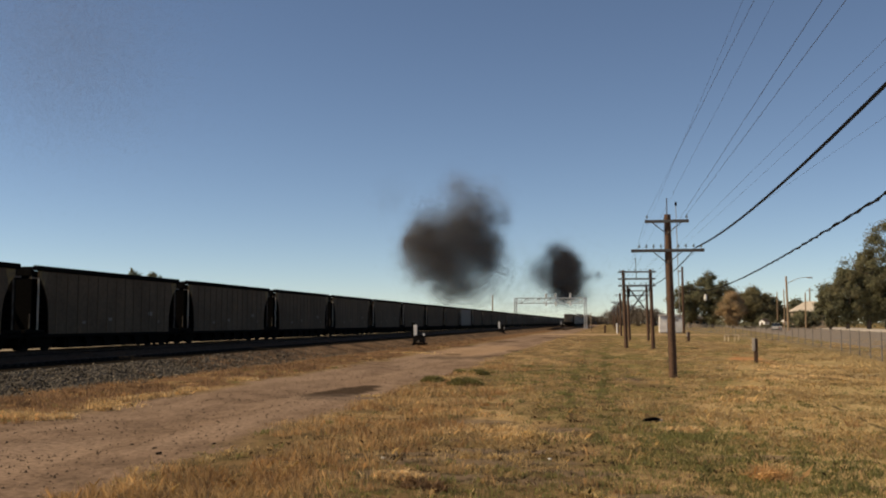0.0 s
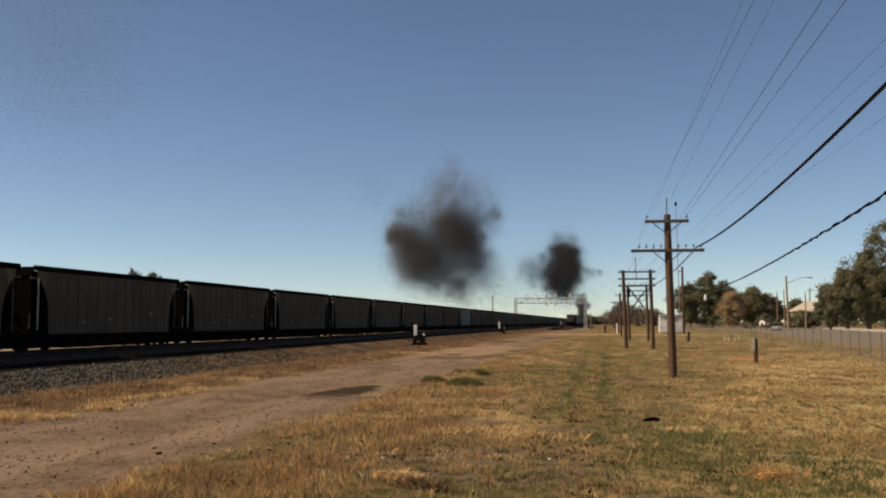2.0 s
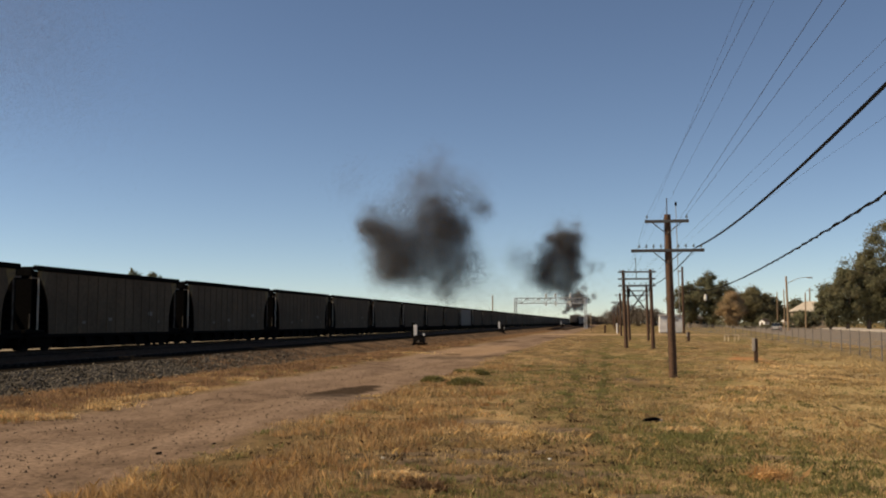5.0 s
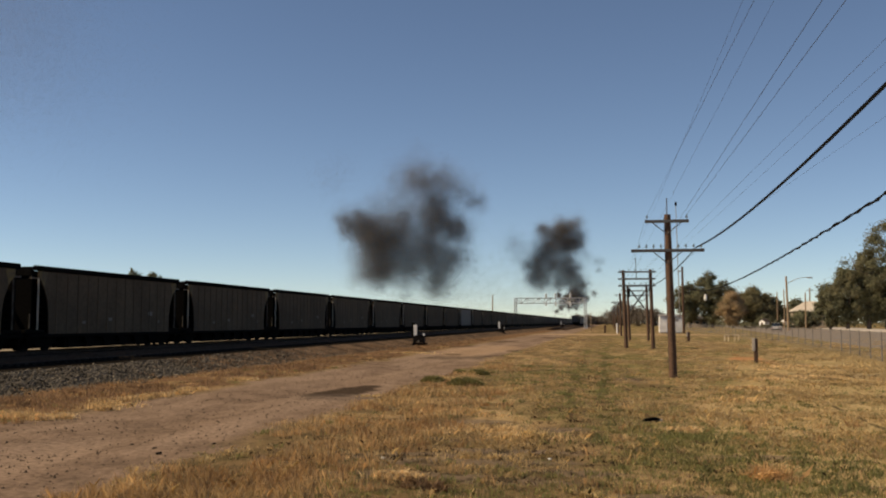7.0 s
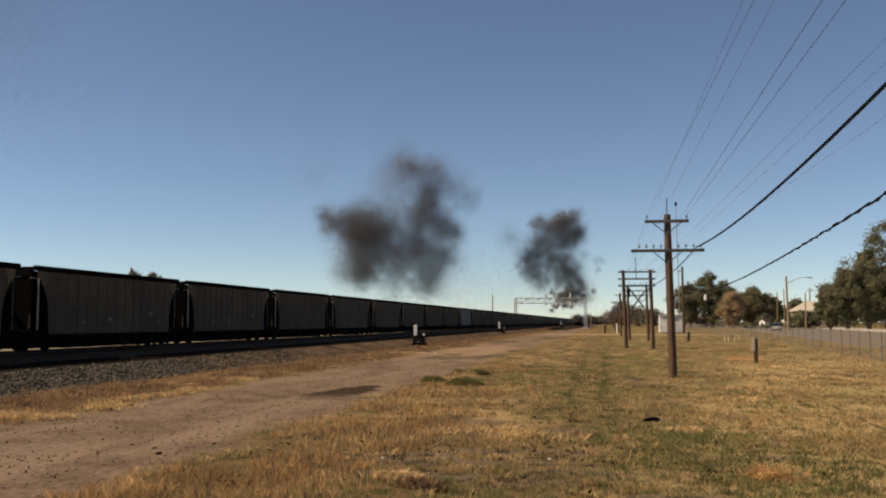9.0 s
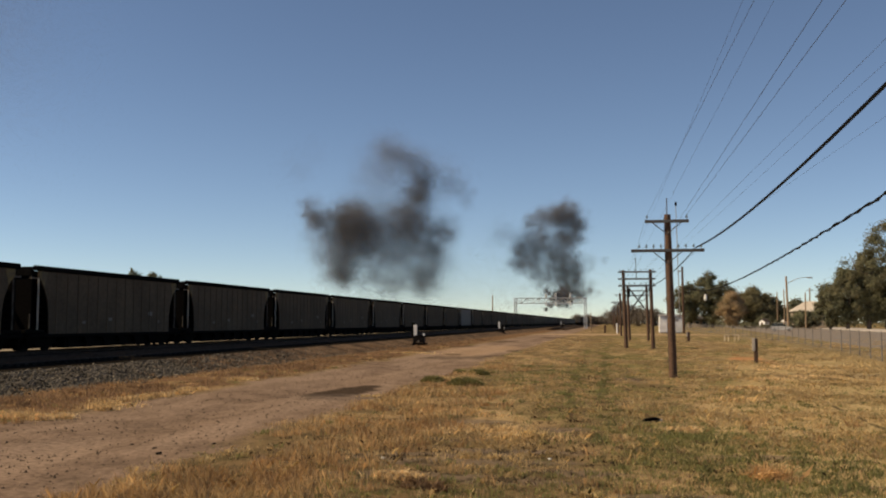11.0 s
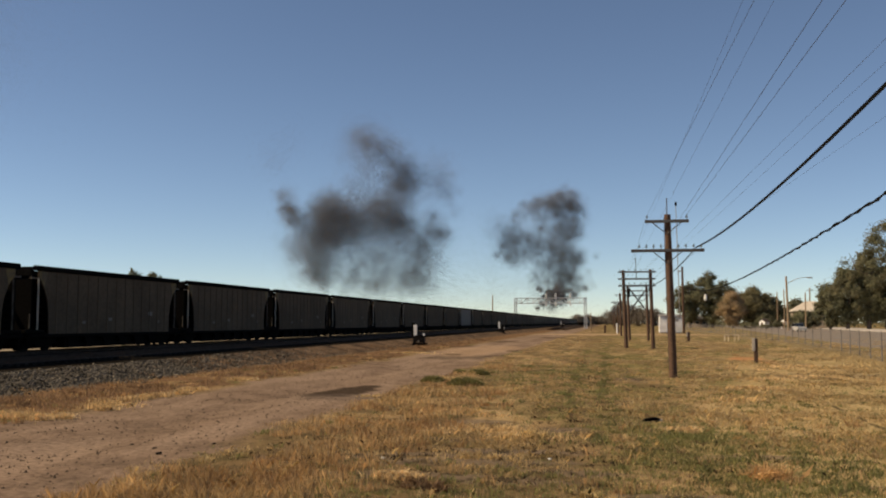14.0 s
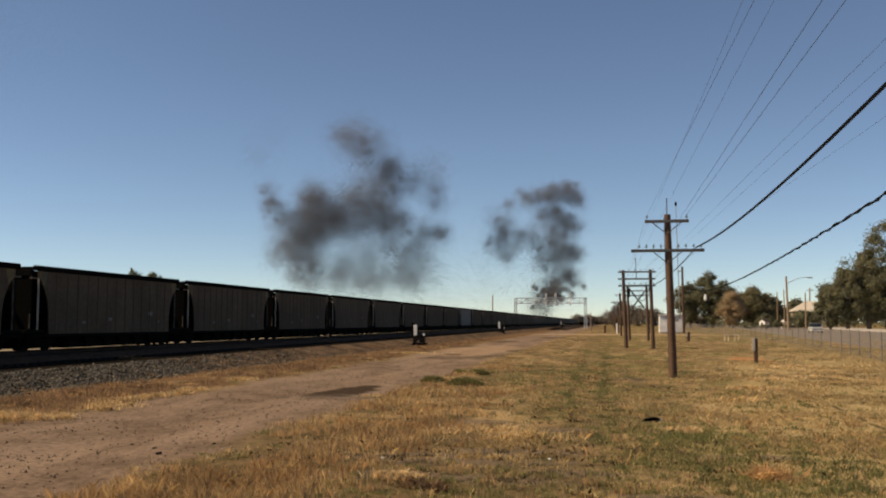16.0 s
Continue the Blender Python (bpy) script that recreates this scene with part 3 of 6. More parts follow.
# ---- second train, standing under the signal bridge ----
def locomotive(m):
    lo = thing("locomotive", m, "dark diesel locomotive standing under the smoke", "locomotive")
    part("underframe", box((-1.5, -10.5, 1.0), (1.5, 10.5, 1.45), 0.05), M_BLACK, lo)
    part("hood", box((-0.95, -9.8, 1.45), (0.95, 6.6, 4.1), 0.12), M_LOCO, lo)
    part("cab", box((-1.5, 6.6, 1.45), (1.5, 9.2, 4.35), 0.15), M_LOCO, lo)
    part("nose", box((-0.9, 9.2, 1.45), (0.9, 10.3, 3.0), 0.15), M_LOCO, lo)
    part("radiator", box((-1.5, -9.6, 3.3), (1.5, -5.6, 4.45), 0.1), M_LOCO, lo)
    part("exhaust_stack", box((-0.35, -0.6, 4.1), (0.35, 0.6, 4.5), 0.05), M_BLACK, lo)
    part("fuel_tank", box((-1.3, -2.6, 0.3), (1.3, 2.6, 1.0), 0.15), M_BLACK, lo)
    for s in (-1, 1):
        part("cab_window", box((s * 1.5, 7.0, 3.2), (s * 1.515, 8.8, 3.9)), M_PANE, lo)
        part("handrail", tube((s * 1.45, -10, 2.4), (s * 1.45, 6.5, 2.4), 0.025, n=6), M_POST, lo)
        for e in (-1, 1):
            part("bogie_frame", box((s * 1.0, e * 6.4 - 2.2, 0.3), (s * 1.2, e * 6.4 + 2.2, 0.9), 0.08), M_BLACK, lo)
    for e in (-1, 1):
        for k in (-1, 0, 1):
            for s in (-0.75, 0.75):
                part("wheel", tube((s - 0.07, e * 6.4 + k * 1.8, 0.5), (s + 0.07, e * 6.4 + k * 1.8, 0.5), 0.5, n=16), M_WHEEL, lo)
    return lo


SIDE, PACE = -13.7, 11.2
rear_loco = locomotive(pose(SIDE, 353, RAIL, rz=180))
rear_loco["label"] = "dark diesel locomotive at the tail of the departing train"
TAIL = [(rear_loco, 353.0, 180)]
grey_car = hopper_car(False, M_GREYCAR)
for k in range(8):
    car = copy_thing(grey_car, pose(SIDE, 372.2 + k * PITCH, RAIL)) if k else grey_car
    car.matrix_basis = pose(SIDE, 372.2 + k * PITCH, RAIL)
    tagged(car, "pale grey open-top coal hopper car in the departing train")
    TAIL.append((car, 372.2 + k * PITCH, 0))
head_loco = copy_thing(rear_loco, pose(SIDE, 505, RAIL))
tagged(head_loco, "dark diesel locomotive heading the departing train")
TAIL.append((head_loco, 505.0, 0))


def head_stack(t):
    """The leading stack's mouth, inside the hood, at t seconds."""
    return Vector((SIDE, 505.0 + PACE * t, RAIL + 2.9))


build_track(SIDE, 262, 1100, 60)
bm = prism([(SIDE - 3.2, -0.2), (SIDE - 2.0, 0.5), (SIDE + 2.0, 0.5), (SIDE + 3.2, -0.2)], 262, 1100, axis=1)
tagged(part("siding_ballast_bed", bm, M_BANK), "reddish-brown stone bed of the third track", "ballast", kind="structure")


# ---- signals ----
def signal_bridge():
    b = thing("signal_bridge", pose(0, 330, 0), "silver steel lattice signal bridge spanning the tracks", "signal bridge")
    x0, x1, zt, zb = -31.0, -7.3, 10.4, 8.6
    for x in (x0, x1):
        for dx in (-0.35, 0.35):
            for dy in (-0.35, 0.35):
                part("mast_leg", box((x + dx - 0.14, dy - 0.14, 0.0), (x + dx + 0.14, dy + 0.14, zt), 0.01), M_SILVER, b)
        for k in range(7):
            z = 0.6 + k * 1.3
            for dy in (-0.35, 0.35):
                part("mast_lacing", tube((x - 0.35, dy, z), (x + 0.35, dy, z + 1.2), 0.035, n=5), M_SILVER, b)
        part("mast_base", box((x - 0.7, -0.7, -0.1), (x + 0.7, 0.7, 0.35), 0.03), M_CONC, b)
    for dy in (-0.5, 0.5):
        for z in (zb, zt):
            part("chord", box((x0 - 0.4, dy - 0.13, z - 0.13), (x1 + 0.4, dy + 0.13, z + 0.13), 0.01), M_SILVER, b)
        for k in range(12):
            a = x0 + k * (x1 - x0) / 12
            c = x0 + (k + 1) * (x1 - x0) / 12
            za, zc = (zb, zt) if k % 2 else (zt, zb)
            part("diagonal", tube((a, dy, za), (c, dy, zc), 0.1, n=5), M_SILVER, b)
            part("vertical", tube((c, dy, zb), (c, dy, zt), 0.09, n=5), M_SILVER, b)
    part("walkway", box((x0, -0.45, zt + 0.1), (x1, 0.45, zt + 0.14)), M_GALV, b)
    for x in (-20.5, -17.3, -12.3):
        head = part("signal_head", box((x - 0.3, -0.75, zt - 0.2), (x + 0.3, -0.55, zt + 1.5), 0.05), M_WHITE, b, "white-backed signal head")
        part("lower_head", box((x - 0.3, -0.75, zb - 0.9), (x + 0.3, -0.55, zb + 0.3), 0.05), M_WHITE, b, "white-backed lower signal head")
        part("signal_bracket", box((x - 0.06, -0.55, zb), (x + 0.06, -0.45, zt + 1.6)), M_SILVER, b)
        for z in (0.3, 1.1):
            part("lens_hood", tube((x, -0.75, zt + z), (x, -1.0, zt + z), 0.14, n=10), M_BLACK, head)


def switch_stand(x, y, s, label):
    w = thing("switch_machine", pose(x, y, 0), label, "switch machine", "trackside switch machines")
    part("base_timber", box((-0.6 * s, -0.25, 0), (0.75 * s, 0.25, 0.26), 0.02), M_TIE, w)
    part("motor_case", box((-0.5, -0.3, 0.3), (0.55 * s, 0.3, 0.94 * s), 0.05), M_WHEEL, w, "dark steel motor case")
    part("case_lid", box((-0.05, -0.36, 0.94 * s), (0.6 * s, 0.36, 1.0 * s), 0.02), M_WHEEL, w)
    part("lid_hasp", box((0.48 * s, -0.4, 0.9 * s), (0.62 * s, -0.34, 1.12 * s), 0.01), M_WHITE, w, "white painted hasp")
    for lx in (-0.48, 0.42 * s):
        part("leg", box((lx, -0.28, 0.0), (lx + 0.1, 0.28, 0.45)), M_BLACK, w)
    part("indicator_post", tube((-0.35, 0, 0.2), (-0.35, 0, 1.0 * s), 0.05, n=8), M_BLACK, w)
    part("white_marker", box((-0.48, -0.06, 0.9 * s), (-0.16, 0.0, 1.9 * s), 0.015), M_WHITE, w, "white marker board")
    part("marker_back", box((-0.66, 0.004, 0.9 * s), (-0.28, 0.06, 2.1 * s), 0.015), M_BLACK, w)
    part("junction_box", box((-0.02, -0.5, 0.3), (0.08, -0.31, 0.5), 0.02), M_FENCE, w)


signal_bridge()
switch_stand(-16.9, 86.0, 1.0, "dark switch machine with a white marker board on the ballast")
switch_stand(-18.6, 170.0, 1.15, "dark switch machine with a white marker on timbers")
switch_stand(-18.3, 395.0, 1.4, "distant switch machine with a white marker")


# ---- telegraph poles ----
def crossarm(parent, z, lo, hi, pins, y=-0.16, braces=True):
    arm = part("crossarm", box((lo, y - 0.05, z - 0.06), (hi, y + 0.05, z + 0.06), 0.008), M_ARM, parent)
    for x in pins:
        bm = tube((x, y, z + 0.05), (x, y, z + 0.17), 0.012, n=6)
        part("pin", bm, M_ARM, arm)
        bm = tube((x, y, z + 0.13), (x, y, z + 0.2), 0.045, 0.04, n=8)
        add_tube(bm, (x, y, z + 0.2), (x, y, z + 0.25), 0.03, 0.02, n=8)
        part("insulator", bm, M_GLASS, arm)
    if braces:
        c = (lo + hi) / 2
        for s in (-1, 1):
            part("brace", tube((c + s * 0.55, y, z - 0.05), (c, y + 0.02, z - 0.5), 0.018, n=5), M_ARM, parent)
    return arm


def pole_shaft(parent, base, top, r0, r1, wood=None):
    bm = bmesh.new()
    b, t = Vector(base), Vector(top)
    n, rings = 12, []
    for k in range(9):
        f = k / 8
        p, r = b.lerp(t, f), r0 + (r1 - r0) * f
        rings.append([bm.verts.new(p + Vector((math.cos(a) * r * (1 + 0.05 * noise.noise((a, f * 6, 1))), math.sin(a) * r, 0))) for a in [2 * math.pi * j / n for j in range(n)]])
    for a, c in zip(rings, rings[1:]):
        for j in range(n):
            bm.faces.new((a[j], a[(j + 1) % n], c[(j + 1) % n], c[j]))
    bm.faces.new(rings[-1])
    return part("shaft", bm, wood or M_POLE, parent)


def telegraph_pole():
    p = thing("telegraph_pole", pose(2.5, 38.5, 0), "weathered brown wooden telegraph pole with two crossarms", "telegraph pole", "telegraph poles")
    pole_shaft(p, (0, 0, -0.3), (-0.13, 0, 6.33), 0.16, 0.125)
    part("peak_pin", box((-0.165, -0.03, 6.2), (-0.125, 0.03, 6.98), 0.008), M_ARM, p)
    crossarm(p, 6.05, -1.0, 0.68, (-0.92, 0.6))
    crossarm(p, 4.9, -1.55, 1.25, (-1.24, -0.96, -0.68, -0.4, 0.27, 0.55, 0.84, 1.13))
    part("ground_wire", tube((-0.17, -0.05, 0.2), (-0.27, -0.03, 6.2), 0.008, n=5), M_WIRE, p)
    return p


def h_frame(m, label):
    h = thing("h_frame", m, label, "telegraph pole", "telegraph poles")
    pole_shaft(h, (-1.02, 0, -0.3), (-1.2, 0, 6.32), 0.16, 0.13)
    pole_shaft(h, (1.1, 0, -0.3), (0.95, 0, 6.36), 0.16, 0.13)
    for z in (6.16, 5.6, 5.05):
        crossarm(h, z, -1.6, 1.36, (-1.45, -0.75, -0.3, 0.2, 0.6, 1.2) if z != 5.6 else (), braces=False)
    for a, b in (((-1.1, 3.1), (1.1, 6.0)), ((-1.1, 6.0), (1.1, 3.1))):
        part("cross_brace", tube((a[0], 0.14, a[1]), (b[0], 0.14, b[1]), 0.08, n=6), M_ARM, h)
    return h


front_pole = telegraph_pole()
copy_thing(front_pole, pose(2.5, -11.5, 0.28))
frame_a = h_frame(pose(2.5, 79.0, 0), "brown wooden H-frame of two telegraph poles with three crossarms")
for c in list(frame_a.children):
    if c.name.startswith("cross_brace"):
        bpy.data.objects.remove(c)
part("antenna_rod", tube((-0.15, 0, 5.5), (-0.2, 0, 7.3), 0.03, n=6), M_ARM, frame_a)
frame_b = h_frame(pose(3.55, 114.0, 0.15), "wooden H-frame with crossed braces behind the first")
part("junction_box", box((-1.28, -0.32, 4.9), (-0.92, 0.0, 5.9), 0.03), M_BLACK, frame_b)
copy_thing(front_pole, pose(2.1, 152.0, 0.3))
copy_thing(front_pole, pose(2.3, 205.0, 0.0))
copy_thing(front_pole, pose(2.0, 260.0, 0.0))
copy_thing(front_pole, pose(2.0, 330.0, 0.0))


def wire(name, a, b, r, label, sag=0.0, material=None):
    bm = line_tube(sagging(a, b, sag), r)
    return tagged(part(name, bm, material or M_WIRE), label, "overhead wire" if r < 0.02 else "overhead cable", "overhead lines")


# Lines run back over the camera to the next pole.
for x0, z0, x1, z1, r in ((1.58, 6.30, 2.32, 6.36, 0.0055), (2.95, 6.30, 2.85, 6.54, 0.008), (3.10, 6.30, 3.30, 6.50, 0.008), (1.26, 5.15, 1.69, 5.96, 0.003),
                          (1.54, 5.15, 1.91, 5.66, 0.003), (2.77, 5.15, 3.19, 5.16, 0.0035), (3.05, 5.15, 3.52, 5.21, 0.0035), (3.63, 5.10, 4.08, 4.81, 0.003)):
    wire("telephone_wire", (x0, 38.3, z0), (x1, -11.5, z1), r * 0.62, "thin dark overhead telephone wire")
    wire("telephone_wire", (x0, 38.3, z0), (x0, 79.0, z0 + 0.1), 0.004, "thin dark overhead telephone wire between poles", sag=0.25)
wire("telephone_cable", (3.45, 38.3, 5.02), (3.36, -11.5, 6.69), 0.028, "thick black overhead telephone cable", sag=0.88, material=M_CABLE)
wire("telephone_cable", (3.45, 38.3, 5.02), (3.4, 79.0, 5.05), 0.024, "thick black overhead telephone cable", sag=0.3, material=M_CABLE)
wire("telephone_cable", (3.4, 79.0, 5.05), (3.6, 114.0, 5.05), 0.03, "thick black overhead telephone cable", sag=0.8, material=M_CABLE)
for y0, y1 in ((79, 114), (114, 152), (152, 205)):
    for dx in (-1.1, -0.5, 0.6, 1.0):
        wire("telephone_wire", (2.4 + dx, y0, 5.2), (2.4 + dx, y1, 5.2), 0.008, "thin dark overhead telephone wire between poles", sag=0.3)


def twisted_cable():
    # two strands wound round each other, from the radio mast towards and past the camera
    pts = sagging((14.5, 190, 9.3), (5.21, -14.0, 6.51), 2.69, 400)
    for ph in (0.0, math.pi):
        line = []
        for k, q in enumerate(pts):
            a = q.y * 2.2 + 0.8 * math.sin(q.y * 0.7) + ph
            line.append(q + Vector((0.025 * math.cos(a) + 0.012 * math.sin(q.y * 1.9), 0, 0.025 * math.sin(a) + 0.018 * math.sin(q.y * 2.7 + 1))))
        tagged(part("service_cable", line_tube(line, 0.026), M_CABLE), "black twisted overhead service cable", "overhead cable", "overhead lines")


twisted_cable()


def splice_case():
    t = thing("splice_case", pose(10.947, 111.97, 5.66), "white cable splice case hanging from the service cable", "splice case")
    part("case", tube((0, 0, -0.95), (0, 0, -0.38), 0.22, 0.1, n=12), M_WHITE, t)
    part("neck", tube((0, 0, -0.4), (0, 0, 0.1), 0.08, n=8), M_CABLE, t)
    part("foot", tube((0, 0, -1.1), (0, 0, -0.93), 0.12, 0.21, n=12), M_WHITE, t)


splice_case()


def radio_mast():
    t = thing("radio_mast", pose(14.5, 191.0, 0), "wooden pole carrying a thin radio mast", "radio mast")
    pole_shaft(t, (0, 0, -0.3), (-0.1, 0, 12.9), 0.24, 0.2)
    part("mast_tube", tube((-0.7, 0, 3.0), (-1.1, 0, 25.0), 0.085, 0.06), M_GALV, t)
    part("antenna", tube((-1.1, 0, 24.8), (-1.1, 0, 25.5), 0.22, 0.2), M_BLACK, t)
    for z in (3.5, 8.0, 12.0):
        part("bracket", box((-0.95, -0.08, z - 0.1), (0.0, 0.08, z + 0.1)), M_GALV, t)


def relay_cabinet():
    t = thing("relay_cabinet", pose(12.2, 194.0, 0), "white-painted metal signal equipment cabin", "equipment cabin")
    part("body", box((-2.2, -1.5, 0.2), (2.2, 1.5, 3.35), 0.04), M_WHITE, t)
    part("roof", prism([(-1.7, 3.35), (1.7, 3.35), (1.7, 3.45), (0, 3.7), (-1.7, 3.45)], -2.35, 2.35), M_GALV, t)
    part("plinth", box((-2.1, -1.4, -0.1), (2.1, 1.4, 0.2)), M_CONC, t)
    d = part("door", box((-1.2, -1.55, 0.3), (-0.2, -1.5, 2.4), 0.01), M_WHITE, t)
    part("handle", box((-0.4, -1.6, 1.2), (-0.3, -1.55, 1.4)), M_BLACK, d)
    part("vent", box((0.6, -1.54, 2.3), (1.4, -1.5, 2.8), 0.01), M_GALV, t)


radio_mast()
relay_cabinet()


def marker_post(x, y, h, r, board, label):
    t = thing("marker_post", pose(x, y, 0), label, "marker post", "marker posts")
    part("post", box((-r, -r, -0.2), (r, r, h), 0.02), M_POLE, t)
    if board:
        part("marker_board", box((-r - 0.1, -r - 0.03, h * 0.5), (-r + 0.05, -r, h * 1.0), 0.01), M_CONC, t, "pale weathered board")


marker_post(7.45, 51.3, 1.3, 0.095, True, "dark square timber post with a pale board")
marker_post(9.0, 112.0, 1.05, 0.16, True, "short dark timber post with a pale board")
marker_post(-0.5, 200.0, 1.5, 0.25, False, "short dark timber post in the grass")
marker_post(7.9, 190.0, 1.4, 0.2, False, "short dark timber post near the cabin")


def white_post(x, y, h):
    t = thing("white_post", pose(x, y, 0), "short white-painted post in the grass", "marker post", "marker posts")
    part("post", tube((0, 0, -0.2), (0, 0, h), 0.14, 0.13, n=8), M_WHITE, t)
    part("cap", tube((0, 0, h), (0, 0, h + 0.08), 0.16, 0.06, n=8), M_GALV, t)


white_post(1.75, 183, 1.9)


def barricade():
    t = thing("pipe_guard", pose(13.8, 112.8, 0), "low cream-painted pipe guard in the grass", "pipe guard")
    for x in (-0.75, -0.35, 0.35, 0.75):
        part("guard_post", tube((x, 0, -0.1), (x, 0, 0.68), 0.07), M_CREAM, t)
    for s in (-1, 1):
        part("guard_rail", tube((s * 0.82, 0, 0.64), (s * 0.28, 0, 0.64), 0.07), M_CREAM, t)
    part("guard_bar", tube((-0.8, 0, 0.56), (0.8, 0, 0.56), 0.05), M_OCHRE, t)


barricade()


# ---- chain-link fence ----
def fence():
    line = [Vector(p) for p in ((9.5, 20, 0), (14.5, 57, 0), (16.2, 71, 0), (18.2, 102, 0), (19.4, 160, 0), (20.2, 264, 0), (21.0, 380, 0))]
    f = thing("chain_link_fence", pose(0, 0, 0), "grey chain-link fence on steel posts along the highway", "fence")
    total = [0.0]
    for a, b in zip(line, line[1:]):
        total.append(total[-1] + (b - a).length)
    def at(s):
        for k in range(len(line) - 1):
            if s <= total[k + 1]:
                return line[k].lerp(line[k + 1], (s - total[k]) / (total[k + 1] - total[k]))
        return line[-1]
    first = None
    H = 1.55
    s = 0.0
    while s < total[-1]:
        p = at(s)
        m = pose(p.x, p.y, 0)
        if first is None:
            bm = tube((0, 0, -0.2), (0, 0, H + 0.04), 0.035)
            add_tube(bm, (0, 0, H + 0.04), (0, 0, H + 0.1), 0.04, 0.01)
            first = part("post", bm, M_FENCE, f)
            first.matrix_basis = m
        else:
            share(first, "post", f, m)
        s += 4.75
    part("top_rail", line_tube([at(q) + Vector((0, 0, H)) for q in np.linspace(0, total[-1] - 0.01, 60)], 0.022), M_FENCE, f)
    part("tension_wire", line_tube([at(q) + Vector((0, 0, 0.08)) for q in np.linspace(0, total[-1] - 0.01, 60)], 0.006), M_FENCE, f)
    # woven wire as thin diagonal strips
    quads = []
    step = 0.13
    n = int(min(total[-1], 330) / step)
    for k in range(n):
        a, b = at(k * step), at(min(k * step + H * 0.96, total[-1] - 0.01))
        w = 0.0034 + 0.000022 * k * step
        for lo, hi in ((0.06, H - 0.02), (H - 0.02, 0.06)):
            d = Vector((0, 0, w))
            quads += [a + Vector((0, 0, lo)) - d, b + Vector((0, 0, hi)) - d, b + Vector((0, 0, hi)) + d, a + Vector((0, 0, lo)) + d]
    raw_mesh("chain_mesh", [tuple(q) for q in quads], 4, M_FENCE, f, "woven wire mesh")


fence()


# ---- trees, houses and vehicles across the highway ----
def tree(m, height, radius, label, leaves, seed, n_leaf=9000, leaf=0.34, low=0.12, kind="tree"):
    r = np.random.default_rng(seed)
    t = thing("tree" if kind == "tree" else "bush", m, label, kind, "trees beyond the highway")
    bm = bmesh.new()
    add_tube(bm, (0, 0, -0.3), (0.2, 0, height * 0.4), height * 0.028, height * 0.018, n=9)
    tips = []
    for k in range(11):
        a = k * 2.4 + r.uniform(-0.4, 0.4)
        z0 = height * r.uniform(0.14, 0.4)
        p = Vector((0.1, 0, z0))
        q = Vector((math.cos(a) * radius * r.uniform(0.35, 0.7), math.sin(a) * radius * r.uniform(0.35, 0.7), z0 + height * r.uniform(0.15, 0.42)))
        add_tube(bm, p, q, height * 0.012, height * 0.005, n=6)
        tips.append(q)
        for j in range(2):
            e = q + Vector((r.uniform(-1, 1) * radius * 0.35, r.uniform(-1, 1) * radius * 0.35, height * r.uniform(0.02, 0.2)))
            add_tube(bm, q, e, height * 0.005, height * 0.002, n=5)
    part("trunk", bm, M_BARK, t)
    # clumps of leaves in an uneven crown
    nc = 150
    u = r.normal(size=(nc, 3))
    u /= np.linalg.norm(u, axis=1)[:, None]
    rad = r.uniform(0.1, 1.0, nc) ** 0.5
    zc = height * (low + (1 - low) * 0.5)
    prof = np.clip(1.15 - 0.55 * np.abs(u[:, 2]), 0.4, 1.1)
    c = np.stack([u[:, 0] * radius * rad * prof, u[:, 1] * radius * rad * prof, zc + u[:, 2] * rad * height * (1 - low) * 0.46], -1)
    c[:, :2] *= r.uniform(0.75, 1.2, (nc, 1))
    size = radius * r.uniform(0.1, 0.24, nc)
    pick = r.choice(nc, n_leaf, p=size ** 2 / (size ** 2).sum())
    pos = c[pick] + r.normal(size=(n_leaf, 3)) * (size[pick] * 0.55)[:, None] * np.array([1, 1, 0.8])
    pos[:, 2] = np.maximum(pos[:, 2], r.uniform(0.1, 1.2, n_leaf))
    face = pos - c[pick]
    face = face / np.linalg.norm(face, axis=1)[:, None] * 1.1 + u[pick] * 0.5 + r.normal(size=(n_leaf, 3)) * 0.55
    a = np.cross(face, r.normal(size=(n_leaf, 3)))
    a /= np.linalg.norm(a, axis=1)[:, None]
    b = np.cross(face, a)
    b /= np.linalg.norm(b, axis=1)[:, None]
    s = (leaf * r.uniform(0.6, 1.3, n_leaf))[:, None]
    v = np.stack([pos - a * s, pos + b * s * 0.5, pos + a * s, pos - b * s * 0.5], 1)
    raw_mesh("crown", v, 4, leaves, t)
    return t


tree(pose(81, 300, 0), 33.5, 10.5, "tall dark olive cottonwood tree beyond the highway", M_LEAF, 1, 20000, 0.34, 0.0)
tree(pose(70.5, 303, 0), 20.5, 7, "broad dark olive tree beside the taller one", M_LEAF, 2, 20000, 0.32, 0.02)
tree(pose(76, 301, 0), 25, 6, "dark olive tree between its neighbours", M_LEAF, 41, 15000, 0.33, 0.0)
tree(pose(87, 292, 0), 31, 11, "tall dark olive tree at the roadside", M_LEAF, 3, 20000, 0.33, 0.0)
tree(pose(66.2, 306, 0), 13.5, 4.2, "low dark olive tree at the roadside", M_LEAF, 21, 9000, 0.36, 0.02)
tree(pose(41.5, 400, 0), 23, 9, "dark green cottonwood tree behind the bushes", M_LEAF, 4, 24000, 0.36, 0.04)
tree(pose(33, 402, 0), 20, 7, "dark green tree behind the white cabin", M_LEAF, 5, 15000, 0.38, 0.05)
tree(pose(47.6, 383, 0), 14.2, 6.2, "brown-leaved autumn tree beyond the highway", M_LEAFBROWN, 6, 22000, 0.28, 0.02)
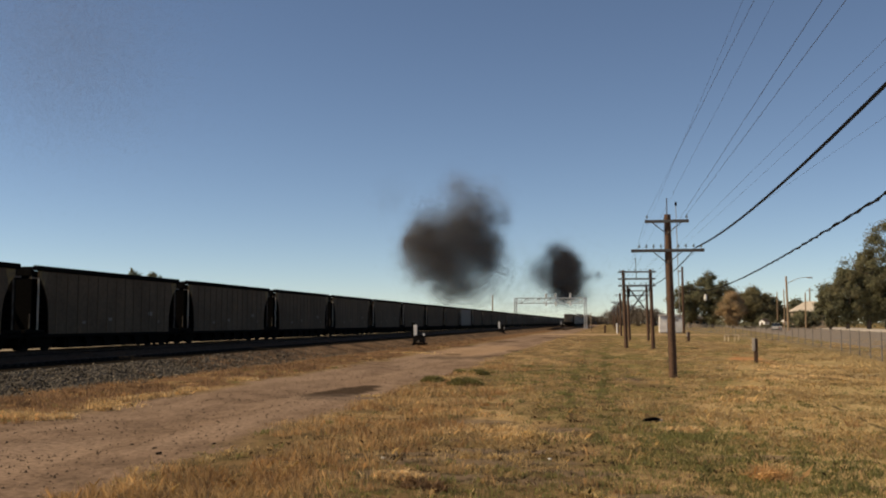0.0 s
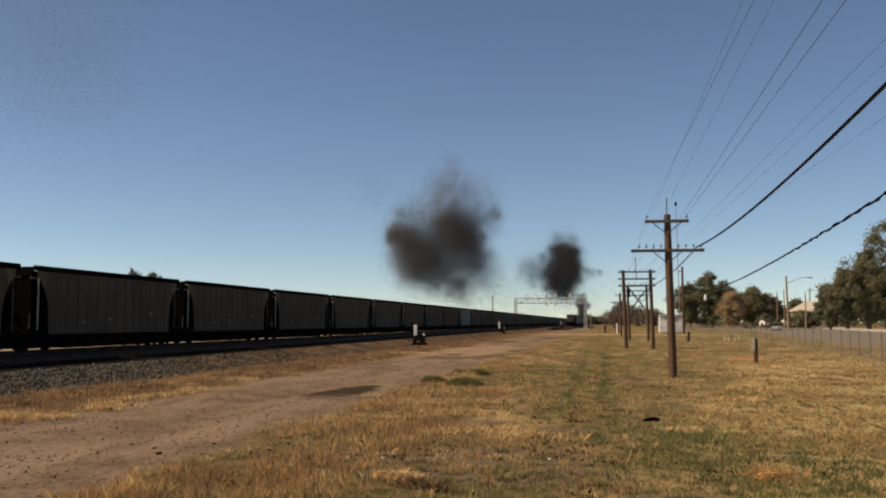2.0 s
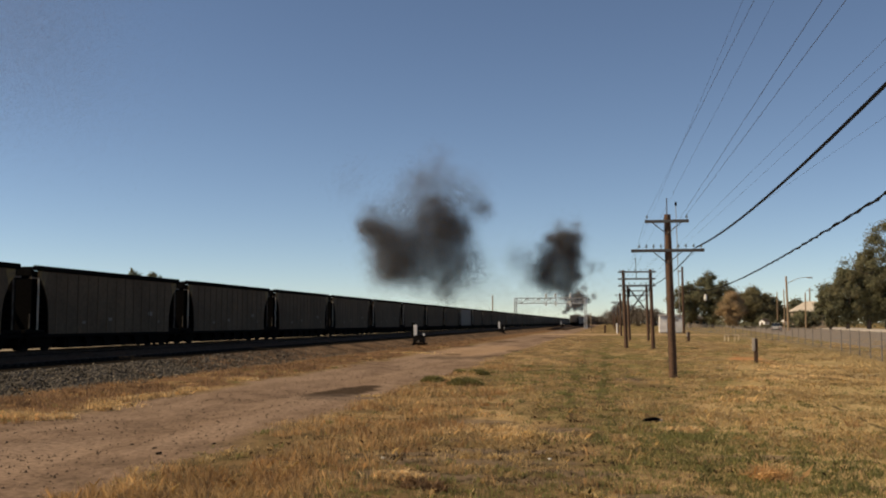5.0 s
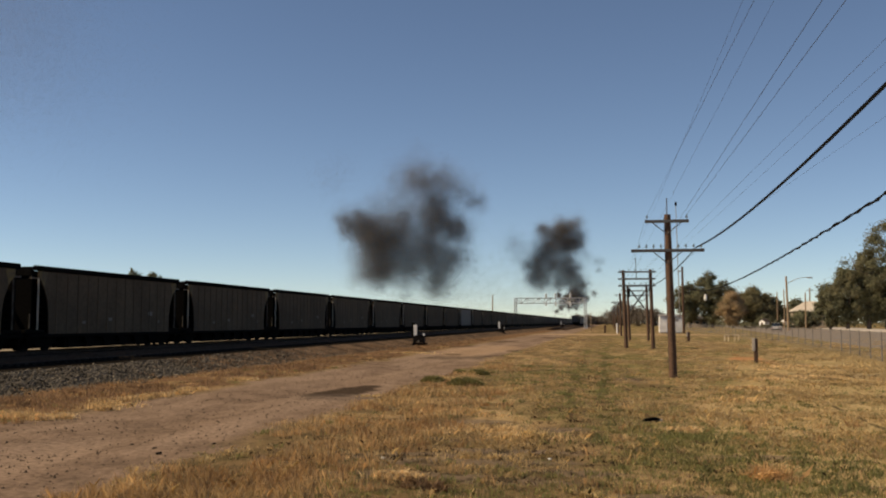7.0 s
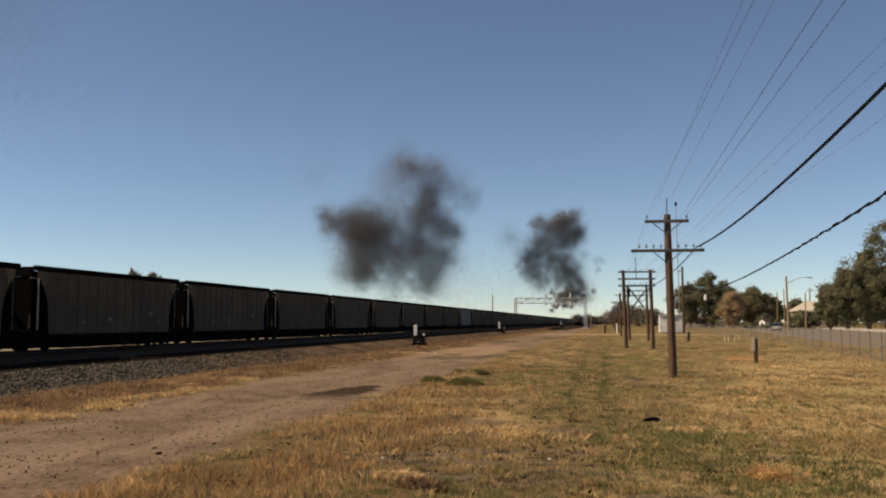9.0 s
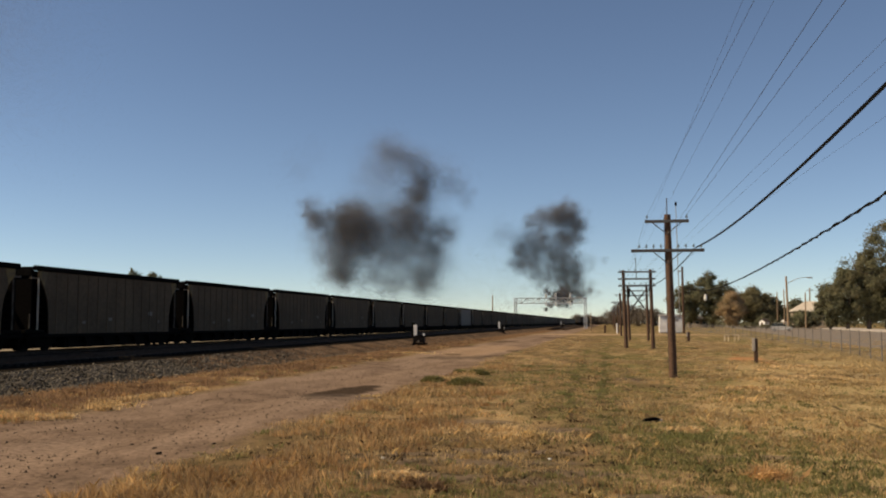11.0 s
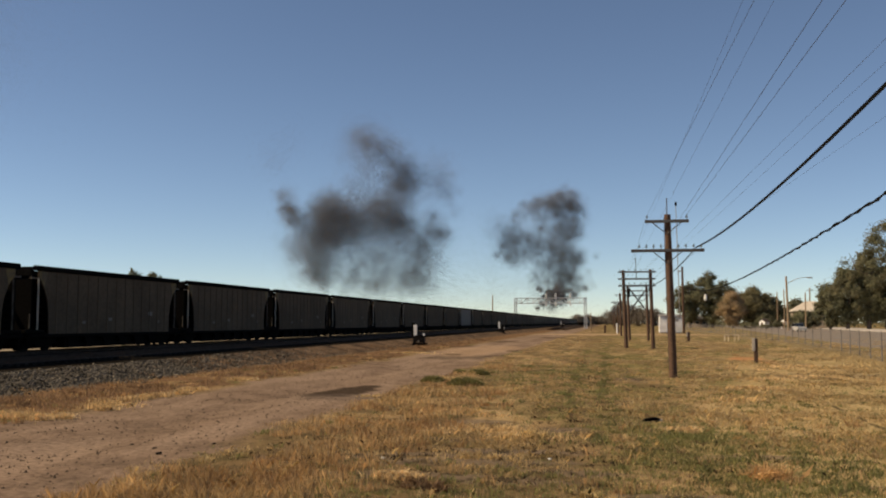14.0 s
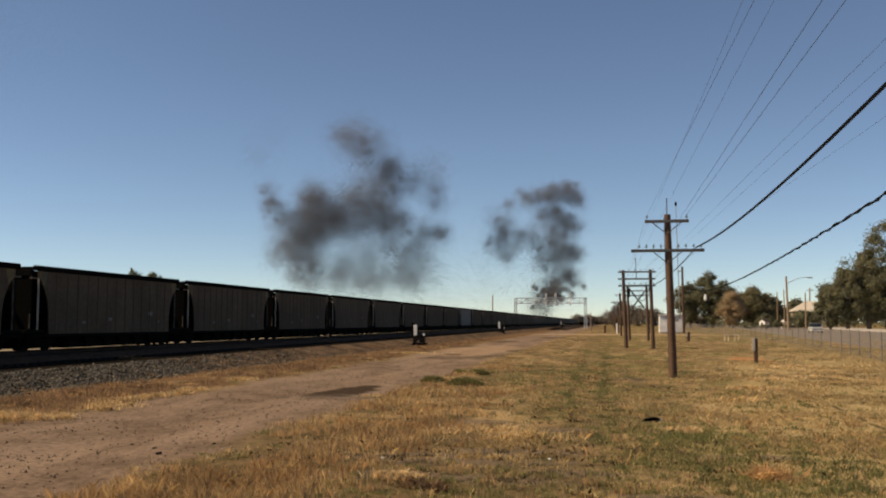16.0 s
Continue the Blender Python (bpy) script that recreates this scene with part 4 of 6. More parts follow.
tree(pose(57.5, 396, 0), 17.2, 8.6, "olive-brown tree beside the autumn tree", M_LEAFOLIVE, 7, 22000, 0.36, 0.02)
tree(pose(65, 402, 0), 13.5, 5, "dark olive tree thinning towards the lamp pole", M_LEAF, 47, 9000, 0.36, 0.02)
tree(pose(78, 420, 0), 12, 8, "low dark tree behind the lamp pole", M_LEAF, 8, 9000, 0.42, 0.02)
tree(pose(86, 425, 0), 9, 7, "low dark tree beside the house", M_LEAF, 22, 8000, 0.42, 0.02)
tree(pose(65.0, 335, 0), 6.4, 5, "dark hedge-like bush before the house", M_LEAF, 9, 9000, 0.36, 0.0, "bush")
tree(pose(-76.6, 146, 0), 10.7, 2.8, "dark treetop showing above the train", M_LEAF, 10, 3000, 0.3, 0.3)
tree(pose(-73.4, 147, 0), 10.5, 2.6, "dark treetop showing above the train", M_LEAF, 11, 2500, 0.3, 0.3)
for k, (x, y, h, w) in enumerate(((9, 560, 15, 9), (16, 540, 12, 8), (4, 640, 11, 9), (24, 520, 10, 8), (12, 720, 14, 12), (-27, 900, 9.5, 8), (-18, 900, 9.8, 9), (-9, 910, 8.0, 9), (0, 930, 6.0, 9))):
    tree(pose(x, y, 0), h, w, "grey-brown distant tree on the horizon", M_FARLEAF, 30 + k, 6500, 0.36, -0.05)


def far_woods():
    """The unbroken belt of trees along the horizon beyond the highway."""
    g = np.random.default_rng(5)
    n = 20000
    x = g.uniform(30, 420, n)
    top = 7 + 4 * np.sin(x * 0.11) + 3 * np.sin(x * 0.31 + 1) + 2 * np.sin(x * 0.83)
    pos = np.stack([x, 470 + g.uniform(0, 60, n), g.uniform(0, 1, n) ** 0.8 * np.maximum(top, 4)], -1)
    a = g.normal(size=(n, 3))
    a /= np.linalg.norm(a, axis=1)[:, None]
    b = np.cross(a, g.normal(size=(n, 3)))
    b /= np.linalg.norm(b, axis=1)[:, None]
    s = 0.9
    v = np.stack([pos - a * s, pos + b * s * 0.5, pos + a * s, pos - b * s * 0.5], 1)
    tagged(raw_mesh("far_woods", v, 4, M_LEAF), "belt of dark olive trees along the horizon", "trees", kind="stuff")


far_woods()


def hip_roof(w, d, z, rise):
    bm = bmesh.new()
    low = [bm.verts.new((x, y, zz)) for zz in (z - 0.25, z) for x, y in ((-w / 2, -d / 2), (w / 2, -d / 2), (w / 2, d / 2), (-w / 2, d / 2))]
    a, b = bm.verts.new((-w / 2 + d * 0.45, 0, z + rise)), bm.verts.new((w / 2 - d * 0.45, 0, z + rise))
    for f in ((3, 2, 1, 0), (0, 1, 5, 4), (1, 2, 6, 5), (2, 3, 7, 6), (3, 0, 4, 7)):
        bm.faces.new([low[k] for k in f])
    bm.faces.new((low[4], low[5], b, a)), bm.faces.new((low[5], low[6], b)), bm.faces.new((low[6], low[7], a, b)), bm.faces.new((low[7], low[4], a))
    return bm


def house(m, w, d, h, roof, label):
    t = thing("house", m, label, "house", "houses beyond the highway")
    part("wall", box((-w / 2, -d / 2, -0.2), (w / 2, d / 2, h), 0.02), M_WALL, t)
    part("roof", hip_roof(w + 1.4, d + 1.4, h, roof), M_ROOF, t, "pale shingle roof")
    part("chimney", box((w * 0.2, -0.4, h + roof * 0.5), (w * 0.2 + 0.8, 0.4, h + roof + 0.9), 0.03), M_WALL, t)
    for k in range(3):
        x = -w / 2 + (k + 0.5) * w / 3
        win = part("window", box((x - 0.7, -d / 2 - 0.04, h * 0.4), (x + 0.7, -d / 2 - 0.01, h * 0.4 + 1.4)), M_PANE, t)
        part("window_frame", box((x - 0.8, -d / 2 - 0.03, h * 0.4 - 0.1), (x + 0.8, -d / 2 - 0.004, h * 0.4)), M_WHITE, win)


house(pose(69.5, 350, 0, rz=-6), 12.5, 10, 6.1, 3.3, "two-storey house with a pale shingle roof among trees")
house(pose(37.0, 412, 0, rz=-8), 8, 7, 3.6, 1.6, "low pale-roofed house behind the trees")


def street_lamp():
    t = thing("street_lamp", pose(46.4, 262, 0), "wooden pole with a curved street-lamp arm", "street lamp")
    pole_shaft(t, (0, 0, -0.3), (-0.3, 0, 14.1), 0.3, 0.24, M_LAMPPOLE)
    pts = [(-0.3 + 5.9 * f, 0, 12.1 + 1.7 * math.sin(f * 1.9)) for f in np.linspace(0, 1, 12)]
    arm = part("lamp_arm", line_tube(pts, 0.08), M_GALV, t)
    part("lamp_head", box((5.0, -0.25, 13.55), (6.3, 0.25, 13.85), 0.1), M_GALV, t)


def plain_pole(x, y, h, arm, r=0.22):
    t = thing("utility_pole", pose(x, y, 0), "distant brown wooden utility pole", "utility pole", "distant utility poles")
    pole_shaft(t, (0, 0, -0.3), (0, 0, h), r, r * 0.8, M_LAMPPOLE)
    if arm:
        part("crossarm", box((-1.3, -0.12, h - 1.0), (1.3, -0.02, h - 0.8), 0.01), M_ARM, t)


street_lamp()
plain_pole(58.1, 300, 11.0, False)
plain_pole(58.4, 350, 12.7, False)
plain_pole(60.7, 350, 13.7, False)
plain_pole(79.2, 400, 15.7, True, 0.3)
plain_pole(-36, 305, 10.7, False)
plain_pole(-4, 240, 4.5, False, 0.12)


def vehicle(m, label, paint, body_len=4.7, tall=1.7, group="parked vehicles"):
    v = thing("car", m, label, "car", group)
    L, W = body_len / 2, 0.92
    belt = 0.62 * tall
    side = [(-L, 0.35), (-L + 0.05, belt - 0.1), (-L + 0.2, belt), (L - 1.25, belt - 0.03), (L - 0.15, belt - 0.22), (L, 0.4)]
    part("body", prism(side, -W, W), paint, v)
    cabin = [(-L + 0.12, belt - 0.02), (-L + 0.42, tall - 0.04), (L - 2.2, tall - 0.04), (L - 1.35, belt - 0.05)]
    part("glasshouse", prism(cabin, -W + 0.08, W - 0.08), M_PANE, v, "dark car windows")
    part("roof", box((-W + 0.1, -L + 0.45, tall - 0.05), (W - 0.1, L - 2.15, tall), 0.02), paint, v)
    for s in (-1, 1):
        part("tail_light", box((s * (W - 0.22), -L - 0.01, 0.7), (s * W, -L + 0.05, 0.98)), M_RED, v)
        part("headlight", box((s * (W - 0.35), L - 0.2, 0.62), (s * W, L - 0.04, 0.8)), M_GLASS, v)
        for y in (-L + 0.85, L - 0.85):
            w = part("wheel", tube((s * W - 0.12 * s, y, 0.34), (s * W + 0.02 * s, y, 0.34), 0.34, n=14), M_TYRE, v)
            part("rim", tube((s * W, y, 0.34), (s * W + 0.03 * s, y, 0.34), 0.2, n=10), M_GALV, w)
    part("bumper", box((-W, -L - 0.08, 0.35), (W, -L, 0.6), 0.02), M_BLACK, v)
    return v


moving_car = vehicle(pose(38.9, 234.5, 0.03, rz=-15), "silver-white estate car with dark windows on the highway", M_SILVERCAR, 4.9, 1.95, group="vehicles")


def shed(m, w, d, h, rise, label):
    """A small gabled outbuilding, its gable towards the highway."""
    t = thing("shed", m, label, "shed", "sheds under the trees")
    gable = [(-w / 2, -0.1), (w / 2, -0.1), (w / 2, h), (0, h + rise), (-w / 2, h)]
    part("wall", prism(gable, -d / 2, d / 2, axis=1), M_WHITE, t, "weathered white boards")
    for e in (-1, 1):
        slope = [(e * (w / 2 + 0.25), h - 0.12), (0, h + rise + 0.06), (0, h + rise + 0.2), (e * (w / 2 + 0.25), h + 0.02)]
        part("roof", prism(slope, -d / 2 - 0.25, d / 2 + 0.25, axis=1), M_BARK, t, "dark shingle roof")
    door = part("door", box((-w * 0.2, -d / 2 - 0.05, 0.05), (w * 0.2, -d / 2 - 0.004, 2.0), 0.01), M_BARK, t, "dark timber door")
    part("handle", box((w * 0.12, -d / 2 - 0.09, 0.95), (w * 0.15, -d / 2 - 0.05, 1.15)), M_GALV, door)


shed(pose(54.2, 352, 0, rz=-40), 2.2, 3.0, 2.4, 0.8, "white-boarded shed standing under the trees")
shed(pose(61.2, 352, 0, rz=-40), 1.9, 2.6, 2.6, 0.7, "white-boarded shed beside the lamp pole")
for x, y, h, r, seed in ((48.0, 346, 1.8, 2.6, 61), (53.4, 345, 1.1, 2.0, 62), (57.6, 346, 2.8, 1.7, 63), (61.2, 344, 1.2, 1.6, 64), (57.0, 368, 5.5, 3.5, 65)):
    tree(pose(x, y, 0), h, r, "low dark bush under the roadside trees", M_LEAF, seed, 3000, 0.24, 0.0, "bush")


# ---- grass and litter ----
def blades(name, x, y, h, w, material, label, lean=0.35):
    n = len(x)
    a = rng.uniform(0, 6.283, n)
    l = rng.uniform(-lean, lean, (n, 2)) * h[:, None]
    z = terrain(x, y)
    p = np.stack([x, y, z - 0.02], -1)
    side = np.stack([np.cos(a), np.sin(a), 0 * z], -1) * (w / 2)[:, None]
    mid = np.stack([x + l[:, 0] * 0.3, y + l[:, 1] * 0.3, z + h * 0.6], -1)
    tip = np.stack([x + l[:, 0], y + l[:, 1], z + h], -1)
    v = np.stack([p - side, p + side, mid + side * 0.7, tip, mid - side * 0.7], 1)
    tagged(raw_mesh(name, v, 5, material), label, "grass", kind="stuff")


def field(n, y0, y1, keep):
    y = np.exp(rng.uniform(math.log(y0), math.log(y1), n))
    x = rng.uniform(-0.72, 0.32, n) * y + rng.uniform(-1, 1, n)
    k = rng.uniform(0, 1, n) < keep(x, y)
    return x[k], y[k]


def patchy(x, y, s, seed):
    g = np.random.default_rng(seed)
    out, gain = np.zeros(len(x)), 1.0
    for k in range(4):
        cell = 1.9 * s / 2.1 ** k
        u, v = x / cell + 500 + 17.3 * k, y * 0.8 / cell + 500
        i, j = np.floor(u).astype(int), np.floor(v).astype(int)
        fu, fv = u - i, v - j
        fu, fv = fu * fu * (3 - 2 * fu), fv * fv * (3 - 2 * fv)
        table = g.uniform(-1, 1, (256, 256))
        low = table[i % 256, j % 256] * (1 - fu) + table[(i + 1) % 256, j % 256] * fu
        high = table[i % 256, (j + 1) % 256] * (1 - fu) + table[(i + 1) % 256, (j + 1) % 256] * fu
        out += gain * (low * (1 - fv) + high * fv)
        gain *= 0.6
    return 0.5 + 0.5 * out


def smooth(v, lo, hi):
    t = np.clip((v - lo) / (hi - lo), 0, 1)
    return t * t * (3 - 2 * t)


def grown(x, y):
    k = np.ones(len(x))
    for cx, cy, rx, ry in BARE:
        k = k * (1 - 0.93 * np.exp(-((x - cx) / rx) ** 2 - ((y - cy) / ry) ** 2))
    furrow = np.exp(-((x - 5.2 - 0.0455 * (y - 18.0)) / 0.12) ** 4) * smooth(y, 17.0, 19.0) * smooth(y, 34.0, 28.0)
    return k * (1 - 0.97 * furrow)


def off_track(x, y):
    w = x + 0.8 * (patchy(x, y, 2.0, 5) - 0.5)
    right, left = smooth(w, -6.9, -5.9), smooth(w, -12.0, -13.0) * (0.12 + 0.88 * smooth(w, -16.3, -14.7)) * smooth(w, -17.6, -16.4)
    return np.maximum(right, left) * grown(x, y)


def keep_dry(x, y):
    ruts = 1 - 0.75 * np.exp(-((x + 0.19) / 0.26) ** 2) - 0.75 * np.exp(-((x + 1.12 + 0.009 * (y - 27)) / 0.22) ** 2)
    bare = 1 - 0.8 * np.exp(-((x - 7.9) / 1.1) ** 2 - ((y - 56) / 4) ** 2)
    return np.clip(off_track(x, y) * np.where(x < -10, 0.04 + 0.08 * smooth(y, 75, 40), 1.0) * (0.05 + 0.95 * smooth(patchy(x, y, 0.8, 11), 0.32, 0.62)) * (0.25 + 0.75 * smooth(patchy(x, y, 3.2, 21), 0.3, 0.55)) * ruts * bare * (1 - 0.75 * green_zone(x, y)), 0, 1)


def green_zone(x, y):
    g = np.exp(-((x - 1.2) / 1.6) ** 2 - ((y - 17.5) / 5) ** 2)
    g = g + 0.6 * np.exp(-((x + 1.8) / 1.2) ** 2 - ((y - 13.2) / 1.0) ** 2) + 0.6 * np.exp(-((x + 3.2) / 1.6) ** 2 - ((y - 41) / 7) ** 2)
    g = g + 0.12 * np.exp(-((x - 3.6) / 1.6) ** 2 - ((y - 14) / 5) ** 2)
    g = g + 0.22 * np.exp(-((x + 0.6) / 2.6) ** 2) * smooth(y, 22, 30) * smooth(y, 90, 45)
    g = g + 0.7 * np.exp(-((x - 0.5) / 3) ** 2 - ((y - 12) / 2.5) ** 2) + 0.2 * smooth(x, 1.0, 3.0) * smooth(y, 45, 26)
    rut = np.exp(-((x + 0.19) / 0.35) ** 2) + np.exp(-((x + 1.12 + 0.009 * (y - 27)) / 0.35) ** 2)
    g = g + 0.5 * rut * smooth(y, 18, 26)
    return np.clip(g + 0.7 * np.exp(-((x + 3.2) / 0.8) ** 2 - ((y - 33) / 4) ** 2), 0, 1)


def keep_green(x, y):
    return off_track(x, y) * (0.05 + 0.95 * green_zone(x, y)) * (0.3 + 0.7 * smooth(patchy(x, y, 1.2, 3), 0.2, 0.5))


def keep_tall(x, y):
    edge = np.exp(-((x + 4.9) / 1.6) ** 4) * smooth(y, 60, 34) + 0.7 * np.exp(-((x + 3.6) / 1.3) ** 2) * smooth(y, 15.5, 17.5) * smooth(y, 34, 22) + 0.5 * np.exp(-((x + 13.2) / 0.6) ** 2) + 0.25 * np.exp(-((x + 15) / 1.2) ** 2) + 0.5 * np.exp(-((x + 16.6) / 0.6) ** 2) * smooth(y, 80, 50) + 0.08
    return np.clip(off_track(x, y) * edge * smooth(patchy(x, y, 1.0, 8), 0.35, 0.7), 0, 1)


def tufts(n, each, spread, y0, y1, keep):
    """Blades grouped in tufts."""
    cx, cy = field(n, y0, y1, keep)
    k = np.repeat(np.arange(len(cx)), rng.integers(each // 2, each * 2, len(cx)))
    r = spread * (0.6 + cy[k] * 0.03)
    x, y = cx[k] + rng.normal(size=len(k)) * r, cy[k] + rng.normal(size=len(k)) * r
    return x, y, rng.uniform(0.55, 1.25, len(cx))[k]


x, y = field(330000, 9.5, 130, keep_dry)
blades("dry_grass", x, y, rng.uniform(0.015, 0.06, len(x)), 0.005 + 0.00055 * y, M_DRY, "short dry tan prairie grass", 1.4)
x, y, h = tufts(23000, 17, 0.06, 9.5, 130, keep_dry)
blades("dry_tufts", x, y, h * rng.uniform(0.03, 0.1, len(x)), 0.005 + 0.00055 * y, M_DRY, "tufts of dry tan prairie grass", 1.0)
x, y = field(180000, 9.5, 90, keep_green)
blades("green_grass", x, y, rng.uniform(0.015, 0.06, len(x)), 0.005 + 0.00055 * y, M_GREEN, "short green grass patches among the dry grass", 1.0)
x, y, h = tufts(15000, 16, 0.06, 9.5, 90, keep_green)
blades("green_tufts", x, y, h * rng.uniform(0.03, 0.1, len(x)), 0.005 + 0.0006 * y, M_GREEN, "tufts of green grass among the dry grass", 0.8)
x, y, h = tufts(11000, 18, 0.07, 9.5, 90, keep_tall)
blades("tall_dry_grass", x, y, h * rng.uniform(0.06, 0.19, len(x)), 0.005 + 0.00045 * y, M_TALL, "tall dry reddish-tan grass along the dirt track", 0.6)
x, y, h = tufts(4200, 9, 0.06, 9.5, 120, keep_dry)
blades("straw", x, y, h * rng.uniform(0.03, 0.14, len(x)), 0.005 + 0.0005 * y, M_STRAW, "bleached straw stalks scattered in the grass", 1.6)
# close sward on the mown ground
n = 58000
y = np.exp(rng.uniform(math.log(10), math.log(30), n))
x = rng.uniform(-0.06, 0.33, n) * y + rng.uniform(-0.5, 0.5, n)
k = rng.uniform(0, 1, n) < grown(x, y) * smooth(x, -0.5, 1.0) * (1 - 0.75 * green_zone(x, y)) * (0.25 + 0.75 * smooth(patchy(x, y, 0.6, 71), 0.3, 0.55))
x, y = x[k], y[k]
blades("short_sward", x, y, rng.uniform(0.015, 0.05, len(x)), 0.009 + 0.0006 * y, M_SWARD, "short tan grass on the mown ground", 1.3)
# dry tufts on the soil bank beside the ballast
n = 2300
cy = np.exp(rng.uniform(math.log(18), math.log(125), n))
cx = rng.uniform(-16.8 - 1.8 * smooth(cy, 30, 40), -12.8, n)
k = np.repeat(np.arange(n)[rng.uniform(0, 1, n) < smooth(patchy(cx, cy, 1.3, 51), 0.35, 0.65)], 9)
x, y = cx[k] + rng.normal(size=len(k)) * 0.16, cy[k] + rng.normal(size=len(k)) * 0.16
lift = np.clip(0.49 - (x + 19.4) * 0.225, 0.0, 0.5)
blades("bank_tufts", x, y, lift + rng.uniform(0.03, 0.14, len(x)), 0.01 + 0.0005 * y, M_BANKWEED, "dry tufts on the soil bank beside the ballast", 0.5)
# flattened mats of bleached straw: along the far edge of the dirt track and across the open field
MATS = ((-12.9, 23.0, 0.5), (-13.1, 19.6, 0.6), (-1.4, 17.8, 0.35), (-2.5, 19.0, 0.5), (-12.9, 64.0, 0.9), (6.5, 44.6, 0.8), (4.7, 32.1, 0.5),
        (5.9, 36.5, 0.6), (3.4, 26.5, 0.35), (7.6, 39.0, 0.7), (-2.8, 12.8, 0.16), (2.6, 21.4, 0.4), (1.7, 19.2, 0.3), (8.8, 48.0, 0.9), (-3.1, 21.5, 0.4))
x = np.concatenate([cx + rng.normal(size=900) * r for cx, cy, r in MATS])
y = np.concatenate([cy + rng.normal(size=900) * 0.75 * r for cx, cy, r in MATS])
k = rng.uniform(0, 1, len(x)) < smooth(patchy(x, y, 0.35, 41), 0.35, 0.65)
x, y = x[k], y[k]
blades("straw_mats", x, y, rng.uniform(0.03, 0.13, len(x)), 0.007 + 0.0006 * y, M_BLEACHED, "flattened mats of bleached straw", 1.5)
# dark tufts added between the living ones as the shade among the clumps
n = 900
cy = np.exp(rng.uniform(math.log(10.5), math.log(42), n))
cx = rng.uniform(-0.45, 0.28, n) * cy
k = np.arange(n)[rng.uniform(0, 1, n) < smooth(cx, -6.2, -5.2) * smooth(patchy(cx, cy, 1.6, 91), 0.42, 0.7) * (1 - 0.6 * smooth(cx, 2.5, 5.0))]
k = np.repeat(k, 11)
size = rng.uniform(0.5, 1.4, n)[k]
x, y = cx[k] + rng.normal(size=len(k)) * 0.13 * size, cy[k] + rng.normal(size=len(k)) * 0.07 * size
blades("rotted_tufts", x, y, rng.uniform(0.02, 0.07, len(x)), 0.016 + 0.0006 * y, M_TUFTSHADE, "dark tufts put in as the shade among the dry grass", 1.4)
# thick clumps of straw on the far edge of the dirt track
CLUMPS = ((-13.3, 19.7, 0.16), (-12.8, 19.35, 0.2), (-12.3, 19.5, 0.14), (-12.05, 20.0, 0.12), (-12.5, 22.3, 0.24), (-12.15, 22.0, 0.16), (-12.75, 24.4, 0.2), (-12.6, 24.9, 0.14), (-12.6, 25.9, 0.24), (-12.5, 27.0, 0.12), (-12.9, 28.6, 0.26), (-13.0, 33.0, 0.3))
x = np.concatenate([cx + rng.normal(size=280) * r for cx, cy, r in CLUMPS])
y = np.concatenate([cy + rng.normal(size=280) * 0.8 * r for cx, cy, r in CLUMPS])
blades("straw_clumps", x, y, rng.uniform(0.05, 0.17, len(x)), 0.006 + 0.0005 * y, M_BLEACHED, "thick clumps of bleached straw on the edge of the dirt track", 1.2)
# tall weeds along the fence
n = 18000
y = rng.uniform(30, 240, n)
x = np.interp(y, [20, 57, 71, 102, 160, 264], [9.5, 14.5, 16.2, 18.2, 19.4, 20.2]) + rng.normal(-0.6, 0.8, n)
blades("fence_weeds", x, y, rng.uniform(0.04, 0.17, n), 0.008 + 0.0005 * y, M_FENCEWEED, "dry weeds grown along the fence", 0.4)


def tumbleweed(x, y, r, label, material, n=260):
    a = rng.normal(size=(n, 3))
    a /= np.linalg.norm(a, axis=1)[:, None]
    a[:, 2] = np.abs(a[:, 2]) * 0.8
    q = a * rng.uniform(0.6, 1.1, (n, 1)) * r
    s = np.cross(a, rng.normal(size=(n, 3)))
    s = s / np.linalg.norm(s, axis=1)[:, None] * 0.006
    root = np.concatenate([rng.normal(size=(n, 2)) * 0.35 * r, np.zeros((n, 1))], 1)
    bend = root + q * 0.5 + rng.normal(size=(n, 3)) * 0.12 * r
    tip = bend + (q * 0.4 + rng.normal(size=(n, 3)) * 0.25 * r)
    tip[:, 2] = np.clip(tip[:, 2], 0.0, 0.75 * r)
    v = np.stack([root - s, root + s, bend + s * 0.7, tip, bend - s * 0.7], 1) + np.array([x, y, 0.0])
    tagged(raw_mesh("weed_clump", v, 5, material), label, "weed clump", "weed clumps")


tumbleweed(2.15, 13.6, 0.33, "dry orange-tan weed clump in the grass", M_ORANGE, 620)
tumbleweed(-2.45, 12.2, 0.24, "reddish-brown dead weed clump in the grass", M_BANKWEED, 420)
tumbleweed(-2.1, 12.05, 0.18, "reddish-brown dead weed clump in the grass", M_BANKWEED, 260)
tumbleweed(-0.3, 11.8, 0.2, "small bleached weed clump", M_STRAW)
tumbleweed(-1.3, 17.4, 0.3, "small bleached weed clump", M_STRAW)


